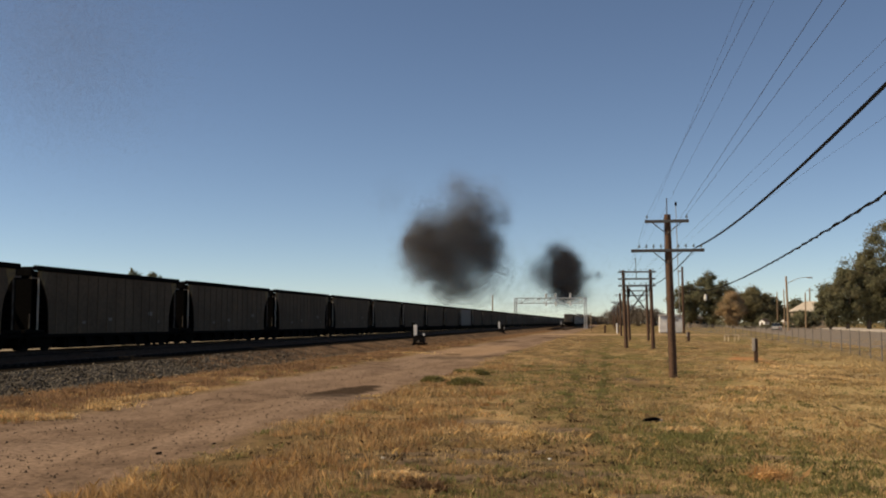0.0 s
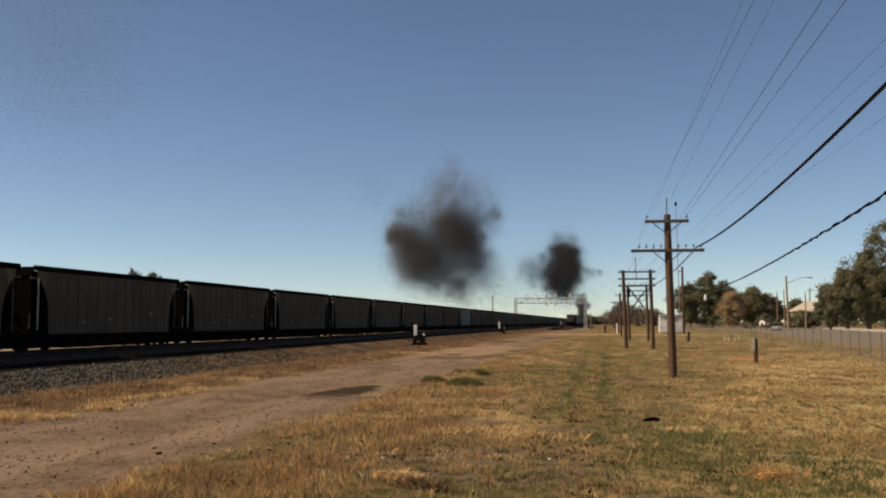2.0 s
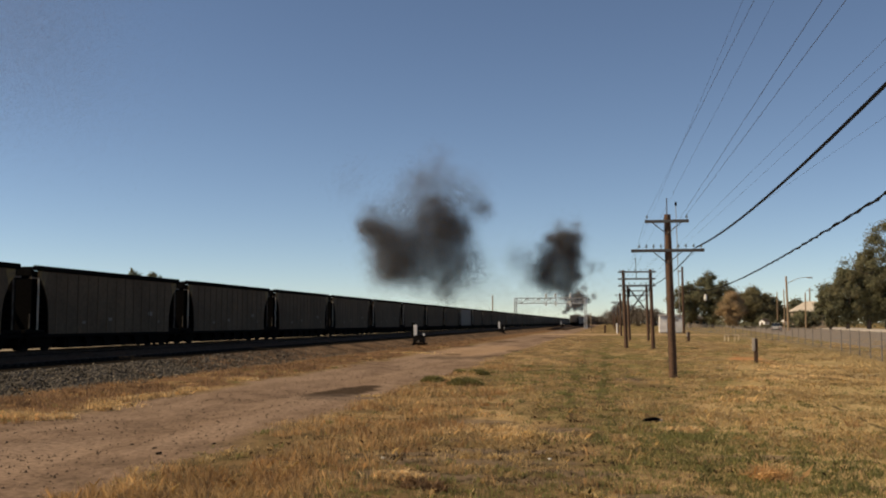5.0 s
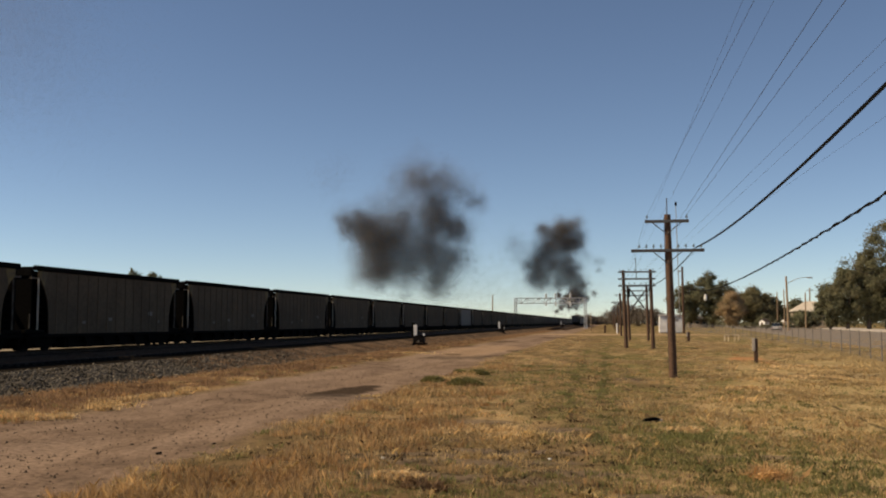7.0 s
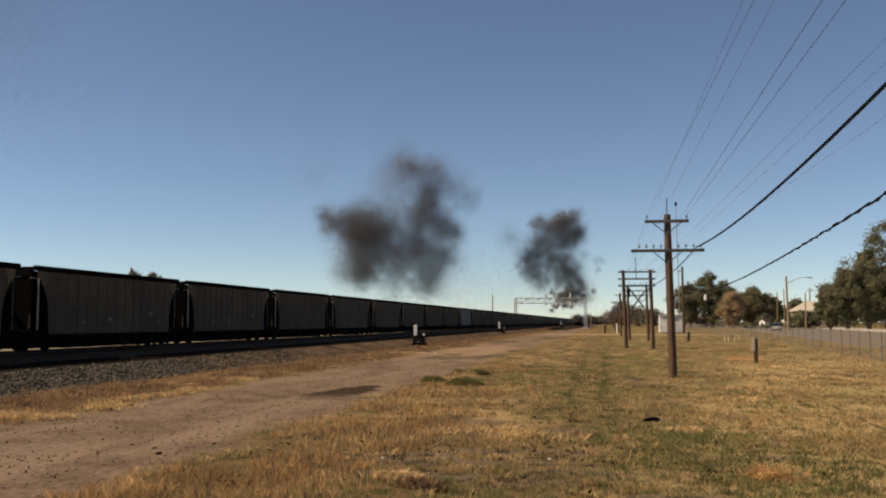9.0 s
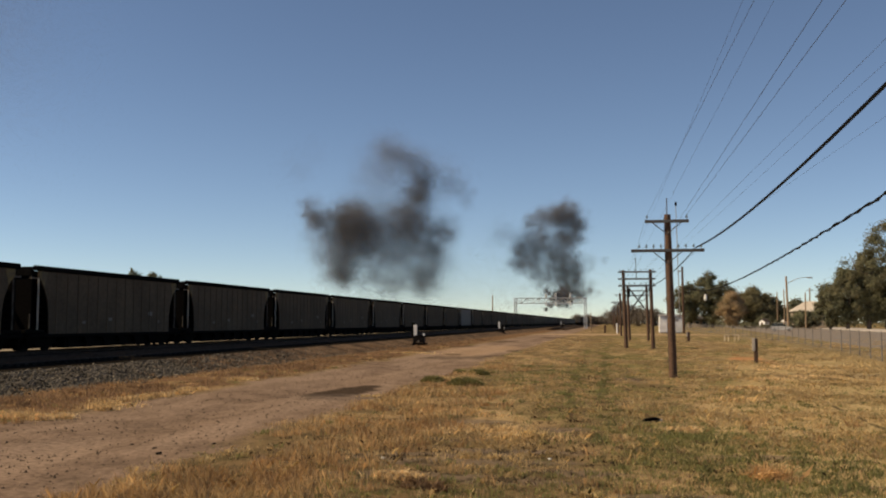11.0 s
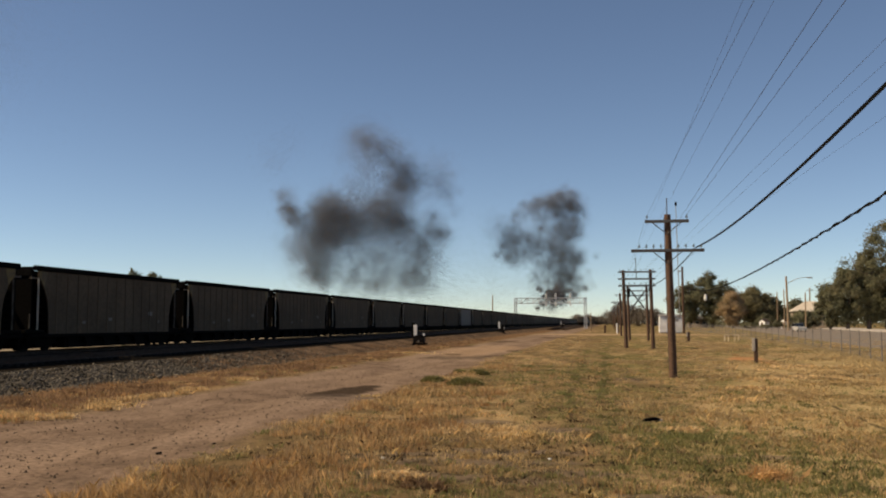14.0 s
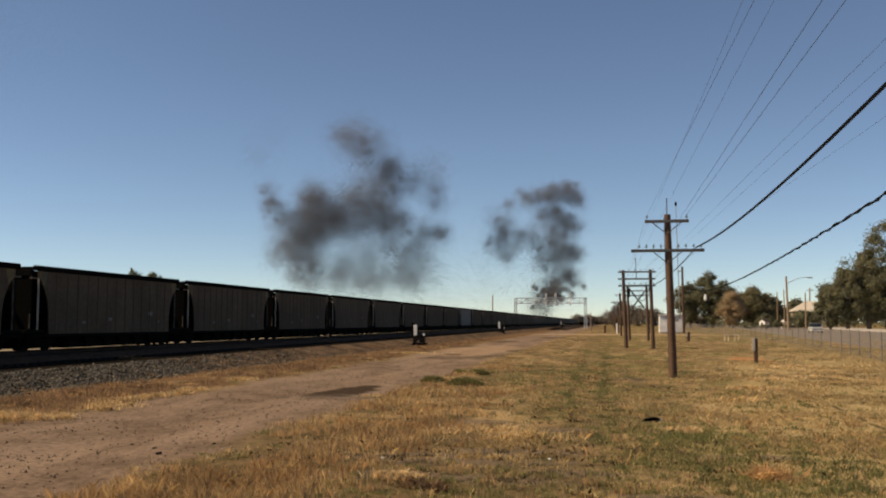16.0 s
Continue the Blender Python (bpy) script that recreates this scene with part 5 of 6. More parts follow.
def leafy_weed(x, y, r, h, label, n=900):
    a, d = rng.uniform(0, 6.283, n), np.sqrt(rng.uniform(0, 1, n))
    px, py = x + 1.0 * r * d * np.cos(a), y + 0.8 * r * d * np.sin(a)
    top = h * (1.1 - 0.75 * d ** 2) * rng.uniform(0.35, 1.1, n)
    lean = rng.normal(size=(n, 2)) * 0.35 * top[:, None] + np.stack([np.cos(a), np.sin(a)], -1) * (0.3 * d * h)[:, None]
    b = rng.uniform(0, 6.283, n)
    side = np.stack([np.cos(b), np.sin(b), 0 * b], -1) * rng.uniform(0.012, 0.03, (n, 1))
    z = terrain(px, py)
    root = np.stack([px, py, z - 0.01], -1)
    tip = np.stack([px + lean[:, 0], py + lean[:, 1], z + top], -1)
    mid = root * 0.45 + tip * 0.55
    v = np.stack([root, mid + side, tip, mid - side], 1)
    tagged(raw_mesh("weed_clump", v, 4, M_WEED), label, "weed clump", "weed clumps")


leafy_weed(-4.65, 31.6, 0.55, 0.3, "low dark green weed clump beside the dirt track", 1500)
leafy_weed(-6.15, 33.8, 0.36, 0.24, "low dark green weed clump beside the dirt track")
leafy_weed(-5.15, 38.7, 0.42, 0.28, "low dark green weed clump beside the dirt track")
leafy_weed(-6.2, 40.6, 0.28, 0.2, "low dark green weed clump beside the dirt track", 500)


def clod(x, y, r, material, label, name="stone"):
    bm = bmesh.new()
    bmesh.ops.create_icosphere(bm, subdivisions=2, radius=r)
    for v in bm.verts:
        v.co *= 1 + 0.35 * noise.noise(v.co * (1.7 / r))
        v.co.z *= 0.55
    ob = part(name, bm, material)
    ob.matrix_basis = pose(x, y, float(terrain(x, y)) + r * 0.2, 0, 0, (x * 97) % 360)
    tagged(ob, label, name, name + "s")




def timber_offcut(x, y):
    """A charred piece of sleeper, half sunk, with a pale broken end."""
    t = thing("timber_offcut", pose(x, y, float(terrain(x, y)), 0, -7, 12), "charred dark timber offcut lying in the grass", "timber")
    part("beam", prism([(-0.22, 0.04), (-0.12, 0.08), (0.08, 0.09), (0.18, 0.05), (0.15, -0.03), (-0.2, -0.03)], -0.06, 0.06, axis=1), M_BLACK, t)
    part("broken_end", box((0.14, -0.05, -0.05), (0.24, 0.04, 0.03), 0.012), M_CONC, t, "pale splintered end")


timber_offcut(0.9, 21.2)
clod(-7.3, 15.0, 0.055, M_BLACK, "small black stone on the dirt track")
clod(-6.9, 16.3, 0.035, M_BLACK, "small black stone on the dirt track")
clod(-3.4, 14.5, 0.04, M_WHITE, "small white stone in the grass")
clod(-0.9, 15.1, 0.035, M_WHITE, "small white stone in the grass")

# pebbles on the dirt track
n = 5000
y = np.exp(rng.uniform(math.log(11), math.log(60), n))
x = np.where(rng.uniform(0, 1, n) < 0.7, rng.normal(-9.5, 2.0, n), rng.uniform(-13, -6, n))
r = rng.uniform(0.1, 1.0, n) ** 3 * 0.034 + 0.006
base = np.array([(1, 0, -0.3), (-0.5, 0.87, -0.3), (-0.5, -0.87, -0.3), (0.1, 0, 0.7)])
v = base[None] * r[:, None, None] * rng.uniform(0.6, 1.3, (n, 4, 3)) + np.stack([x, y, terrain(x, y) + r * 0.2], -1)[:, None]
f = np.array([(0, 1, 3), (1, 2, 3), (2, 0, 3)])
M_PEBBLE = mat("pebble", (0.055, 0.035, 0.022), 0.9, island=0.6, bump=0.2)
tagged(raw_mesh("pebbles", v, 3, M_PEBBLE, indices=f[None] + 4 * np.arange(n)[:, None, None]), "small dark pebbles scattered on the dirt track", "gravel", kind="stuff")


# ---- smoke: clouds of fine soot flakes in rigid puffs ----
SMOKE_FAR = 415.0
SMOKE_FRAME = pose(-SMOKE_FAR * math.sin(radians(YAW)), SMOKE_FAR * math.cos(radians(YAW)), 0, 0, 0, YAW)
PUFFS = []


def soot_mesh(radius, count, flake, seed, clumpy=0.6, slim=12.0):
    """Long thin flakes of soot: a soft body, and clumps of clumps in it, thinning outwards."""
    g = np.random.default_rng(seed)
    big = g.normal(size=(7, 3)) * 0.36 * radius
    small = (big[:, None] + g.normal(size=(7, 6, 3)) * 0.2 * radius).reshape(-1, 3)
    c = small[g.integers(0, len(small), count)] + g.normal(size=(count, 3)) * g.uniform(0.05, 0.22, (count, 1)) * radius
    soft = g.normal(size=(count, 3)) * 0.4 * radius
    c = np.where(g.uniform(0, 1, (count, 1)) < clumpy, c, soft)
    a = g.normal(size=(count, 3))
    a /= np.linalg.norm(a, axis=1)[:, None]
    b = np.cross(a, g.normal(size=(count, 3)))
    b /= np.linalg.norm(b, axis=1)[:, None]
    s = flake * g.uniform(0.6, 1.2, (count, 1))
    long, thin = s * slim, s * 2.5 / slim
    return np.stack([c + a * long * 0.45, c - a * long * 0.45 + b * thin * 0.5, c - a * long * 0.45 - b * thin * 0.5], 1)


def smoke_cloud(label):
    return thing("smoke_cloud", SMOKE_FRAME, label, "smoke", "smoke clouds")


TIMES = (0.0, 4.0, 8.0, 12.0, 16.0)


def billows(cloud, lobes, puffs, seed, flake=0.19, clumpy=0.3, deep=1.0, size=(0.9, 1.25), spin=18, weight=1.0, reach=0.7):
    """A cloud of rigid puffs. Each lobe: its centres (across, height) over time, first and last radius, thickness.
    A puff rides on a lobe or on the link between two neighbours, so that the cloud stretches as one."""
    g = np.random.default_rng(seed)
    way = np.array([lobe[0] for lobe in lobes])
    radius = np.array([lobe[1] for lobe in lobes])
    spread = np.array([lobe[2] for lobe in lobes]) / radius
    thick = np.array([lobe[3] for lobe in lobes])
    total = weight * math.pi * (thick * radius ** 2).sum() / (0.2 * flake * flake)
    apart = np.linalg.norm(way[:, None, 0] - way[None, :, 0], axis=2) + np.linalg.norm(way[:, None, -1] - way[None, :, -1], axis=2)
    picks = np.concatenate([np.arange(len(lobes)), g.choice(len(lobes), max(puffs - len(lobes), 0), p=radius ** 1.5 / (radius ** 1.5).sum())])
    made = []
    for k in picks:
        m = np.argsort(apart[k])[int(g.integers(0, min(4, len(lobes))))]
        u = g.uniform(0, 0.5)
        blend_of = [a[k] * (1 - u) + a[m] * u for a in (way, radius, spread, thick)]
        made.append((*blend_of, g.uniform(*size)))
    heavy = np.array([th * r * r for _, r, _, th, _ in made])
    for (path, rad, wide, _, sz), w in zip(made, heavy / heavy.sum()):
        wide = max(wide, 1.0) * 1.15
        d = g.normal(size=3)
        d *= g.uniform(0, 1) ** 0.4 * reach * rad / np.linalg.norm(d)
        ob = raw_mesh("smoke_puff", soot_mesh(rad * max(1.0, 0.7 * wide) * sz, max(int(total * w), 60), flake, int(g.integers(1, 10 ** 6)), clumpy), 3, M_SOOT, cloud)
        ob["kind"] = "stuff"
        turn0, turn = g.uniform(0, 360, 3), g.uniform(-1, 1, 3) * spin
        rows = []
        for q, t in zip(path, TIMES):
            f = 1 + (wide - 1) * t / 16
            rows.append((t, pose(q[0] + d[0] * f, d[1] * deep * f, q[1] + d[2] * f, *(turn0 + turn * t / 16))))
        PUFFS.append((ob, rows))
        ob.matrix_basis = rows[0][1]


def drifting(cloud, shapes, puffs, seed, flake, weight, bulks, deep=0.6, clumpy=0.5, spin=30, slim=12.0):
    """A cloud that drifts from shape to shape. A shape is a set of soft lobes (across, height, radius, thickness);
    each puff takes the nearest free place in the next shape, so that neighbours stay together."""
    g = np.random.default_rng(seed)
    places = []
    for q in shapes:
        w = q[:, 3] * q[:, 2] ** 2
        share_of = np.cumsum(w) / w.sum()
        pick = np.searchsorted(share_of, (np.arange(puffs) + 0.5) / puffs)
        off = g.normal(size=(puffs, 3))
        off *= (q[pick, 2] * g.uniform(0, 1, puffs) ** 0.37 / np.linalg.norm(off, axis=1))[:, None]
        places.append((np.stack([q[pick, 0] + off[:, 0], off[:, 1] * deep, q[pick, 1] + off[:, 2]], -1), q[pick, 2]))
    chain = [places[0][0]]
    width = places[0][1] / np.mean(places[0][1])
    for k in range(1, len(shapes)):
        here, there = chain[-1], places[k][0]
        a = here - here.mean(axis=0)
        c = there - there.mean(axis=0)
        order = np.empty(puffs, int)
        order[np.argsort(a[:, 0] + 0.3 * a[:, 2])] = np.argsort(c[:, 0] + 0.3 * c[:, 2])
        for _ in range(4000):
            p = g.permutation(puffs)
            u, v = p[: puffs // 2], p[puffs // 2: 2 * (puffs // 2)]
            cu, cv = c[order[u]], c[order[v]]
            gain = ((a[u] - cu) ** 2).sum(1) + ((a[v] - cv) ** 2).sum(1) - ((a[u] - cv) ** 2).sum(1) - ((a[v] - cu) ** 2).sum(1)
            w = gain > 0
            order[u[w]], order[v[w]] = order[v[w]], order[u[w]]
        chain.append(there[order])
        width = width + places[k][1][order] / np.mean(places[k][1])
    width /= len(shapes)
    mean_r = np.mean([np.mean(r) for _, r in places])
    total = weight * math.pi * np.mean([(q[:, 3] * q[:, 2] ** 2).sum() for q in shapes]) / (0.2 * flake * flake)
    bulk = g.choice(bulks, puffs) * g.uniform(0.85, 1.15, puffs)
    mass = bulk ** 1.5 / (bulk ** 1.5).sum()
    for k in range(puffs):
        rad = float(width[k] * mean_r * bulk[k])
        ob = raw_mesh("smoke_puff", soot_mesh(rad, max(int(total * mass[k]), 40), flake, int(g.integers(1, 10 ** 6)), clumpy, slim), 3, M_SOOT, cloud)
        ob["kind"] = "stuff"
        turn0, turn = g.uniform(0, 360, 3), g.uniform(-1, 1, 3) * spin
        rows = [(t, pose(*(float(v) for v in q[k]), *(turn0 + turn * t / 16))) for q, t in zip(chain, TIMES)]
        PUFFS.append((ob, rows))
        ob.matrix_basis = rows[0][1]


def core_and_veil(cloud, shapes, cores, veils, seed, flake, weight):
    """The dense billows of a cloud, and the thin veil that wraps and links them."""
    dense, thin = [], []
    for lobes, least, spread in zip(shapes, (0.65, 0.6, 0.5, 0.38, 0.28), (1.04, 1.08, 1.15, 1.25, 1.34)):
        q = np.array(lobes)
        c = q[q[:, 3] > least] - (0, 0, 0, least * 0.6)
        dense.append(c * (1, 1, spread, 1))
        thin.append(np.stack([q[:, 0], q[:, 1], q[:, 2] * (spread + 0.06), np.minimum(q[:, 3], 0.42)], -1))
    drifting(cloud, dense, cores, seed, flake, weight, (0.38, 0.55, 0.8, 1.15))
    drifting(cloud, thin, veils, seed + 50, flake * 0.76, weight, (0.55, 0.8, 1.1, 1.4), clumpy=0.35, slim=14.0)


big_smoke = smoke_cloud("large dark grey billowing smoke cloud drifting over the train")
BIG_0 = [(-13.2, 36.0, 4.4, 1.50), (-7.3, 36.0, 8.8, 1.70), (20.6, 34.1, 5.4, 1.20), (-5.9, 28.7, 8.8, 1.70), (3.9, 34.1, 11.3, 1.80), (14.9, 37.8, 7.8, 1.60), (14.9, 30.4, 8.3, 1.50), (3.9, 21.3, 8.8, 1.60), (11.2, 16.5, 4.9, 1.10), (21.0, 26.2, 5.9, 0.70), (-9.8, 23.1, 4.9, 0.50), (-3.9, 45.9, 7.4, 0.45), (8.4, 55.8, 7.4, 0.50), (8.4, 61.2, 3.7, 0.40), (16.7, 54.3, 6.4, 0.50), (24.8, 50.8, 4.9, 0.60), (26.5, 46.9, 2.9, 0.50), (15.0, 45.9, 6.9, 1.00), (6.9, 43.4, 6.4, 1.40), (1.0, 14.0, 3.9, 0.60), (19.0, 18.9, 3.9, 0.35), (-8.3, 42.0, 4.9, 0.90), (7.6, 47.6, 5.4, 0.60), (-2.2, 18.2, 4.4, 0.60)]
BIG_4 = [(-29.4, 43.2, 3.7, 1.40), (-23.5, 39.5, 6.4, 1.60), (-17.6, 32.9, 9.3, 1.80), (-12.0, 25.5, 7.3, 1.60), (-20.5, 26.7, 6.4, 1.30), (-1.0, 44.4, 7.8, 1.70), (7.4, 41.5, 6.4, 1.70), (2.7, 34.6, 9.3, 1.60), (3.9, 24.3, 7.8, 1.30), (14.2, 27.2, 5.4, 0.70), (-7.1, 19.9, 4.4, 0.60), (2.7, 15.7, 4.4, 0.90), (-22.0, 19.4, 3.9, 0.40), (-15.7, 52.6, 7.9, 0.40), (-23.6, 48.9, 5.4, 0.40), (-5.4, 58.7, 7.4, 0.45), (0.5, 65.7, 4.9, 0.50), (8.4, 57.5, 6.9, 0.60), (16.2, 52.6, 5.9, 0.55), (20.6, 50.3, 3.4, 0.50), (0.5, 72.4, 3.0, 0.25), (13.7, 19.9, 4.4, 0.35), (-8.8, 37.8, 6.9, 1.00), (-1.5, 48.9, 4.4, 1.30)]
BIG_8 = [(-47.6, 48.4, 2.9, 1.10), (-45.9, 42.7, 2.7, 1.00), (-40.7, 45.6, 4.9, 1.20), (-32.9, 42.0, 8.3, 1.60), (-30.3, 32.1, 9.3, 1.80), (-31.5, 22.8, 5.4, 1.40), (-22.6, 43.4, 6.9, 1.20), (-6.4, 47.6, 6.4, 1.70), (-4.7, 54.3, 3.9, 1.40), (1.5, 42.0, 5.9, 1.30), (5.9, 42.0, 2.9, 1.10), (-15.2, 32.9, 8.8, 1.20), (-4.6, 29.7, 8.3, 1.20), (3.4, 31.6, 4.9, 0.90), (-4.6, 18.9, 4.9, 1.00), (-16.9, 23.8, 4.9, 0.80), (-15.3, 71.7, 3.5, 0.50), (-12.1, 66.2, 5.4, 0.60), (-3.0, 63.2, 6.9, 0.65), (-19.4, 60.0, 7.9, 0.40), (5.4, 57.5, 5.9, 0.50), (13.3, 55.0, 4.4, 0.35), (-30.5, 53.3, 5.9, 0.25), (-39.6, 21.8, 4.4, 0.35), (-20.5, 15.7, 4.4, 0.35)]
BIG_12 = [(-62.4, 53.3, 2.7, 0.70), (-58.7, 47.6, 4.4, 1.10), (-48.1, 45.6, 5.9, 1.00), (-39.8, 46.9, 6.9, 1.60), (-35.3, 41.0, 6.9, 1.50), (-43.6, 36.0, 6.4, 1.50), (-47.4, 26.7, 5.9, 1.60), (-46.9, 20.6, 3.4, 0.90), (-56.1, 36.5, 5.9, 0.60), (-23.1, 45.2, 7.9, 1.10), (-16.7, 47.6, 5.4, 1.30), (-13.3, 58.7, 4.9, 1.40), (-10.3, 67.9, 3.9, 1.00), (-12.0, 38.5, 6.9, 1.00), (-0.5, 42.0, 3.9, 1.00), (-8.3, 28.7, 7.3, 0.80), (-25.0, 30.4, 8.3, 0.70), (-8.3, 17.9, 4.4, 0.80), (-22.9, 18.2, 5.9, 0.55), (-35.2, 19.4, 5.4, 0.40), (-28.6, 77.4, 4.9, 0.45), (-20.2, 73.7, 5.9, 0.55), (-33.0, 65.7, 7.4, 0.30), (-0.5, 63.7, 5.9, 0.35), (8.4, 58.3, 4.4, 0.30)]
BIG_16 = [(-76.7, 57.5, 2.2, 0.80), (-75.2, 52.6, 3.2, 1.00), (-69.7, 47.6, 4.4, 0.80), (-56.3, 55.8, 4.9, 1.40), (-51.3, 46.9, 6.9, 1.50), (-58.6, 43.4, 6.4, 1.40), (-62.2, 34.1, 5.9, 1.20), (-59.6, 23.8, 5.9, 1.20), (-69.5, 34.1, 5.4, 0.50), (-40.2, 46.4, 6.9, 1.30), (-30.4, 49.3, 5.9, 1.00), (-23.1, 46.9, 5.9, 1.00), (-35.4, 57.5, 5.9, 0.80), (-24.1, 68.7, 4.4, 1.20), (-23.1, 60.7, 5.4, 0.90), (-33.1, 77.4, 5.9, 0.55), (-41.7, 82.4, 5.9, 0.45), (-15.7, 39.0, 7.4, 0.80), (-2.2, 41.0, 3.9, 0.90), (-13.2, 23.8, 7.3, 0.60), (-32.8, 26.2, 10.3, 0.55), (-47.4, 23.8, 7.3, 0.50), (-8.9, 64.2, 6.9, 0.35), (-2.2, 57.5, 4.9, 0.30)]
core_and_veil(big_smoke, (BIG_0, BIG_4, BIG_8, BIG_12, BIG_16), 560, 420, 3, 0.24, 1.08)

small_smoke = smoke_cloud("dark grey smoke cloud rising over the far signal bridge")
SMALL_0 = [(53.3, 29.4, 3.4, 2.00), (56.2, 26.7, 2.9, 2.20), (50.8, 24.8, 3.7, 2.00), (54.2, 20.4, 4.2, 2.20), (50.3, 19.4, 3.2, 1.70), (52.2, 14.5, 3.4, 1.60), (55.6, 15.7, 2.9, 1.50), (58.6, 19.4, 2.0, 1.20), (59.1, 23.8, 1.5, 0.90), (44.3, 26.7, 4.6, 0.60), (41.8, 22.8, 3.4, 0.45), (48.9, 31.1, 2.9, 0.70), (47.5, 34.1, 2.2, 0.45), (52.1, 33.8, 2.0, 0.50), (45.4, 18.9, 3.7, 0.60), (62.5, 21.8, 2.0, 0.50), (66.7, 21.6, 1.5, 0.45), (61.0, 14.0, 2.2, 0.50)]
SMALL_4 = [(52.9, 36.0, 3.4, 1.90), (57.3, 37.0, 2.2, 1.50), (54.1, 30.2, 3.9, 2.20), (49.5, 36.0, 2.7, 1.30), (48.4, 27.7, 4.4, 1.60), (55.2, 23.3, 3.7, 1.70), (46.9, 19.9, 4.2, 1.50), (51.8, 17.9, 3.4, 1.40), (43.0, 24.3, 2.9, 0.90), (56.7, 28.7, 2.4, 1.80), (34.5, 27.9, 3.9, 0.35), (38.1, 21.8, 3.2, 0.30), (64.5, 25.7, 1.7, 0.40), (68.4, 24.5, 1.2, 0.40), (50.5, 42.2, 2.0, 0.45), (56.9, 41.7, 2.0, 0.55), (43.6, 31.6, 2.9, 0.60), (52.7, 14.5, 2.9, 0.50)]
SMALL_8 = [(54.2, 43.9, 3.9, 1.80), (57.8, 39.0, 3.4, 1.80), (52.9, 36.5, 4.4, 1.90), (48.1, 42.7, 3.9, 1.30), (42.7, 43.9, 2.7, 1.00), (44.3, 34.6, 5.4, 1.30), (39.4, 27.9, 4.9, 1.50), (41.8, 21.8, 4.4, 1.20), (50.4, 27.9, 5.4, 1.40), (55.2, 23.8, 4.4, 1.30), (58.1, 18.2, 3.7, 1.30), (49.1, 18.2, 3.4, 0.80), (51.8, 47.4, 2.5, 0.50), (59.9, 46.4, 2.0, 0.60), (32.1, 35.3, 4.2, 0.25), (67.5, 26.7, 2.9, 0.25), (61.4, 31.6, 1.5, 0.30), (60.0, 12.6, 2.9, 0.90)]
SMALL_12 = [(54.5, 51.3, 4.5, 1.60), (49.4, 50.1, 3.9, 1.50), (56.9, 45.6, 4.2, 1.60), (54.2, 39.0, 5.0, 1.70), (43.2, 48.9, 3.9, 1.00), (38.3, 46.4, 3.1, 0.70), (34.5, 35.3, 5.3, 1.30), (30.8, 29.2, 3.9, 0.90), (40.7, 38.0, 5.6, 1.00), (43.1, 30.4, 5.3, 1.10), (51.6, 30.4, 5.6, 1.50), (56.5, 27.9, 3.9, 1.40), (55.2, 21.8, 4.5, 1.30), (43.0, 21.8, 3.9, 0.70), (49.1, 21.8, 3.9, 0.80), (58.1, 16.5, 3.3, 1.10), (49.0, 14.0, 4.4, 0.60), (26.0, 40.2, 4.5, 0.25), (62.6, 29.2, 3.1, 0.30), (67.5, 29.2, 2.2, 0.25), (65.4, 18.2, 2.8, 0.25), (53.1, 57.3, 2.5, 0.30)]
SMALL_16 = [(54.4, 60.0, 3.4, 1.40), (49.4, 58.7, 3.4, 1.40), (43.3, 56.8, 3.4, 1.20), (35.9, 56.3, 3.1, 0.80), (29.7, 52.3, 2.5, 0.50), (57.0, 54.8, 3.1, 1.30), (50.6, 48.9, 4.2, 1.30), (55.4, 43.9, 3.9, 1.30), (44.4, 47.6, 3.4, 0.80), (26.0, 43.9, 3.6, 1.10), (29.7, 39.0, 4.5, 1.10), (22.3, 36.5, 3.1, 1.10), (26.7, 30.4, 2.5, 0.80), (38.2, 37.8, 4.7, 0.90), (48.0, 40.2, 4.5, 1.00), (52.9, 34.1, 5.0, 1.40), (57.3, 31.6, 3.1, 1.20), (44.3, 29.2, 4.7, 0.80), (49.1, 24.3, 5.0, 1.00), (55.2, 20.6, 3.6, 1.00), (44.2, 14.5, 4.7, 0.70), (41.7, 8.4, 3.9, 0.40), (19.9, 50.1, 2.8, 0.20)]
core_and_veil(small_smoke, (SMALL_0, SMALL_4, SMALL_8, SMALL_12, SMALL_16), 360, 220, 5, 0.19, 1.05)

haze = smoke_cloud("thin grey smoke haze high above the train")
HIGH = [(((-180, 131), (-198, 139), (-216, 147), (-236, 155), (-258, 160)), 42.0, 52.0, 0.13),
        (((-132, 118), (-154, 124), (-177, 129), (-200, 135), (-222, 140)), 34.0, 48.0, 0.075),
        (((-165, 96), (-185, 101), (-205, 106), (-226, 111), (-248, 116)), 28.0, 40.0, 0.09),
        (((-135, 80), (-152, 83), (-170, 86), (-188, 89), (-207, 92)), 18.0, 26.0, 0.045)]
billows(haze, HIGH, 20, 8, flake=0.14, clumpy=0.15, size=(1.0, 1.4), deep=0.4, weight=0.8)
LOW = [(((30, 15), (22, 16), (14, 17), (6, 18), (-2, 19)), 22.0, 26.0, 0.08), (((66, 14), (62, 15), (58, 16), (54, 17), (50, 18)), 18.0, 22.0, 0.09)]
billows(haze, LOW, 10, 12, flake=0.19, clumpy=0.1, deep=0.5)
WISP = [(((-22, 56), (-36, 61), (-50, 66), (-64, 71), (-78, 76)), 8.0, 12.0, 0.08)]
billows(haze, WISP, 4, 9)

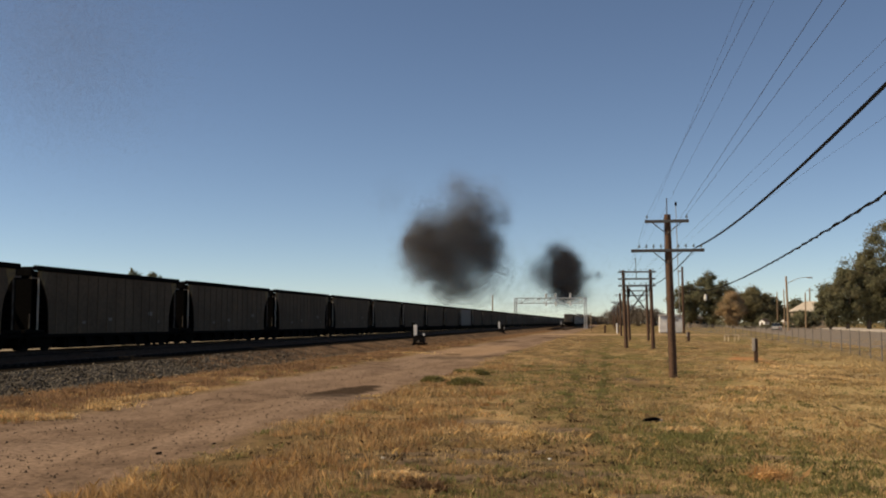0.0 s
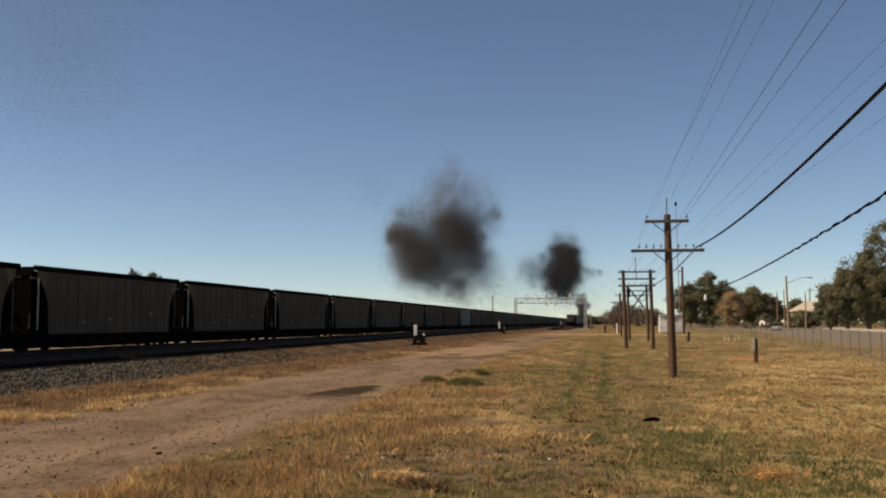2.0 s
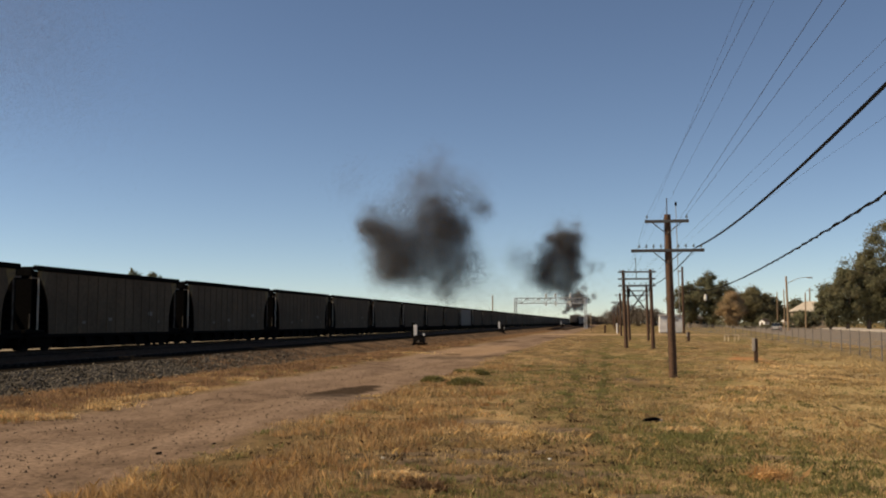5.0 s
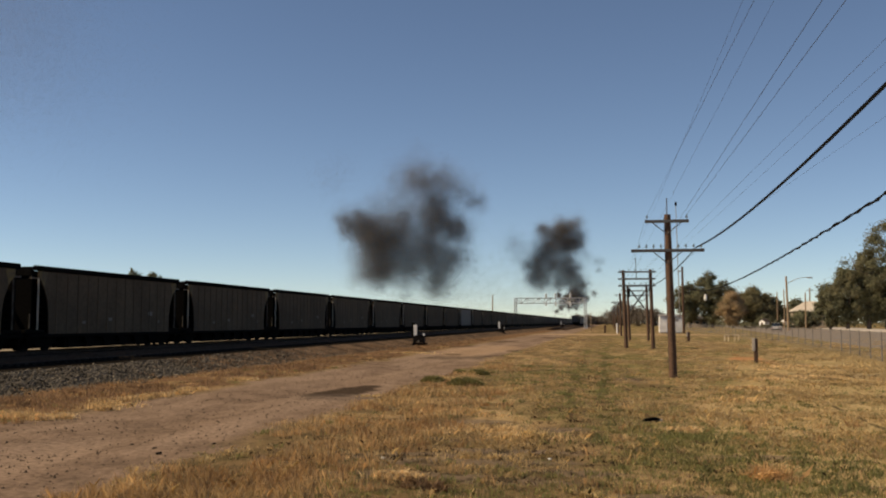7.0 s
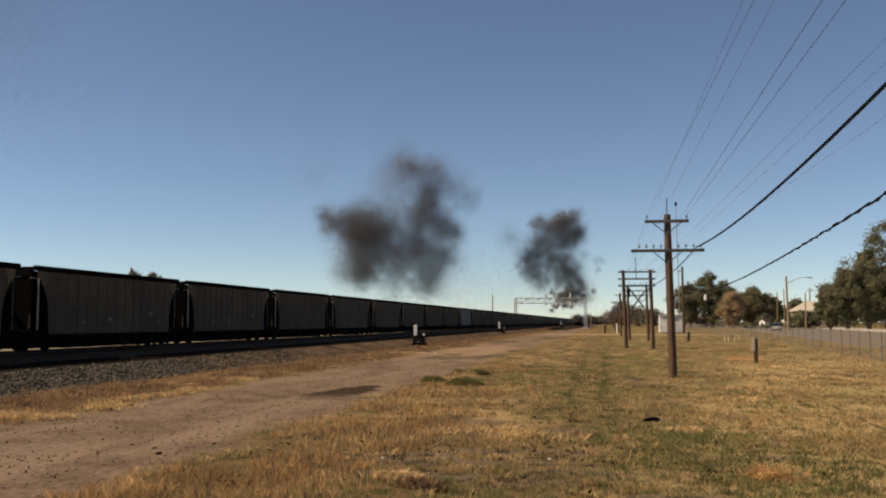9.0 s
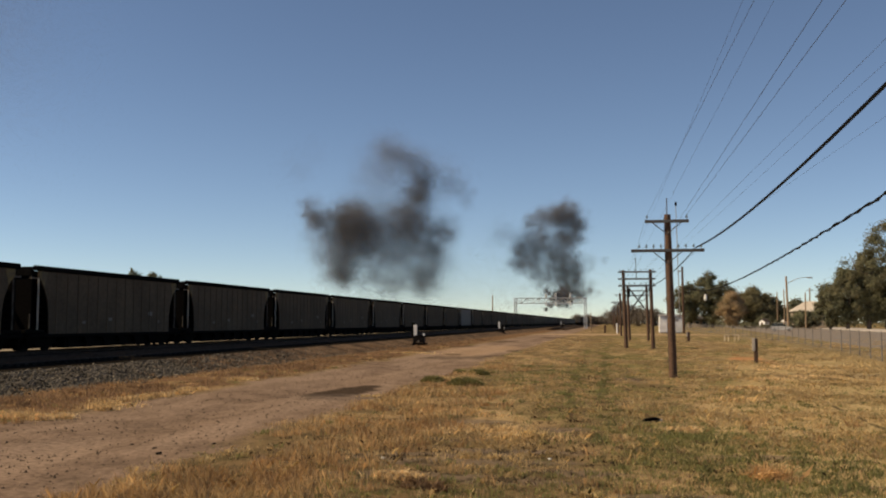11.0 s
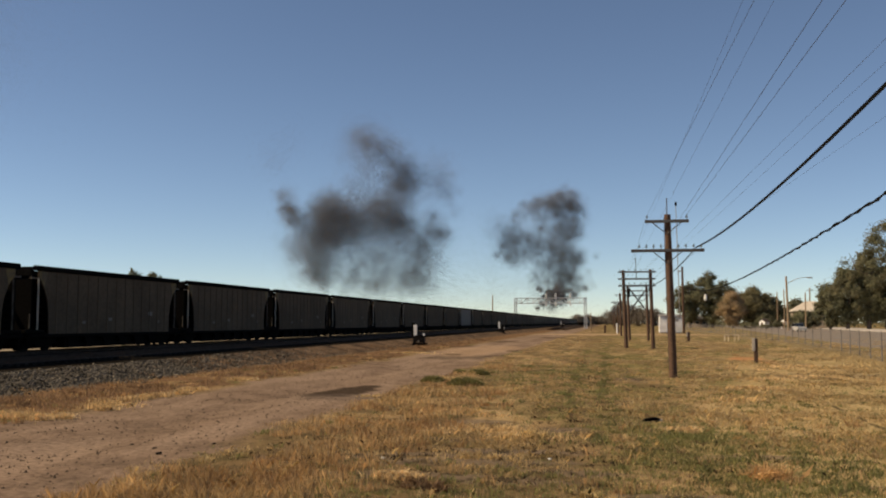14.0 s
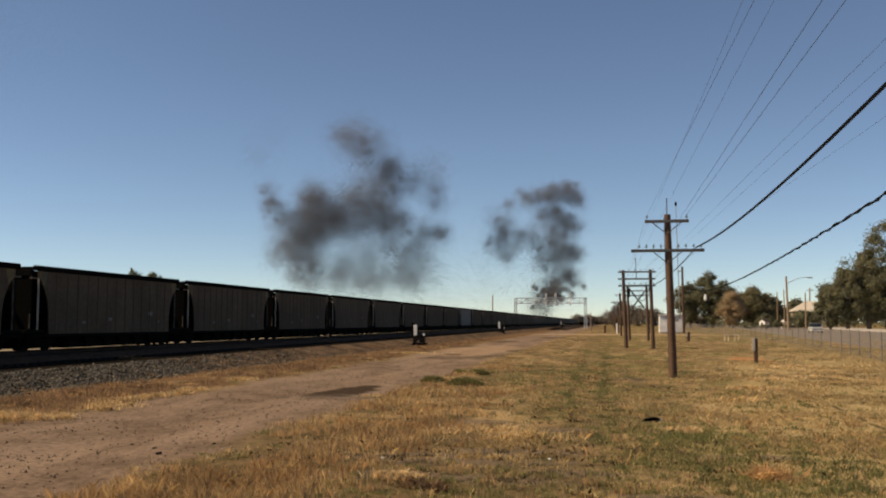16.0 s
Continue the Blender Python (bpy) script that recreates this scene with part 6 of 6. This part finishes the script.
# a burst out of the leading locomotive's stack
burst = smoke_cloud("dark burst of smoke from the locomotive stack")
burst.matrix_basis = pose(-500 * math.sin(radians(YAW)), 500 * math.cos(radians(YAW)), 0, 0, 0, YAW)
to_burst = burst.matrix_basis.inverted()
g = np.random.default_rng(77)
for k in range(60):
    f = k / 59
    late = 0.25 + 1.9 * f
    sx, sy, sz = g.normal(size=3) * (2.0, 2.0, 1.5)
    ob = raw_mesh("smoke_puff", soot_mesh(1.1 + 1.3 * (1 - f), 1000, 0.2, 700 + k, 0.4), 3, M_SOOT, burst)
    ob["kind"] = "stuff"
    inside, out = to_burst @ head_stack(0.0), to_burst @ head_stack(late)
    top = 17.0 - 5.0 * f
    rows = [(0.0, pose(*inside)), (late, pose(*out)),
            (late + 0.8, pose(out.x + 0.6 + 0.3 * sx, out.y + sy * 0.3, 9.0 - 1.0 * f + sz * 0.3)),
            (max(late + 1.9, 4.0), pose(73.2 + sx * 0.9, out.y + sy * 0.8, top - 1.5 + sz * 0.9)),
            (8.0, pose(71.0 - 5.5 * f + sx * 1.5, out.y + sy * 1.2, 17.5 - 5.0 * f + sz * 1.3)),
            (12.0, pose(67.0 - 7.0 * f + sx * 1.7, out.y + sy * 1.5, 18.5 - 4.5 * f + sz * 1.4)),
            (16.0, pose(63.5 - 8.5 * f + sx * 1.9, out.y + sy * 1.8, 19.5 - 4.0 * f + sz * 1.6))]
    PUFFS.append((ob, rows))
    ob.matrix_basis = rows[0][1]


def motions():
    for ob, rows in PUFFS:
        walk(ob, rows)
    for ob, y, rz in TAIL:
        walk(ob, [(t, pose(SIDE, y + PACE * t, RAIL, rz=rz)) for t in (0.0, 4.0, 8.0, 12.0, 16.0)])
    z = 0.03
    walk(moving_car, [(0, pose(38.9, 234.5, z, rz=-15)), (9.4, pose(39.0, 234.5, z, rz=-15)), (10.5, pose(39.5, 234.3, z, rz=-70)), (11.5, pose(40.4, 233.5, z, rz=-125)), (13.0, pose(41.3, 228.0, z, rz=-165)),
                      (14.5, pose(41.2, 216.0, z, rz=-176)), (16.0, pose(40.3, 199.0, z, rz=-179))])


motions()
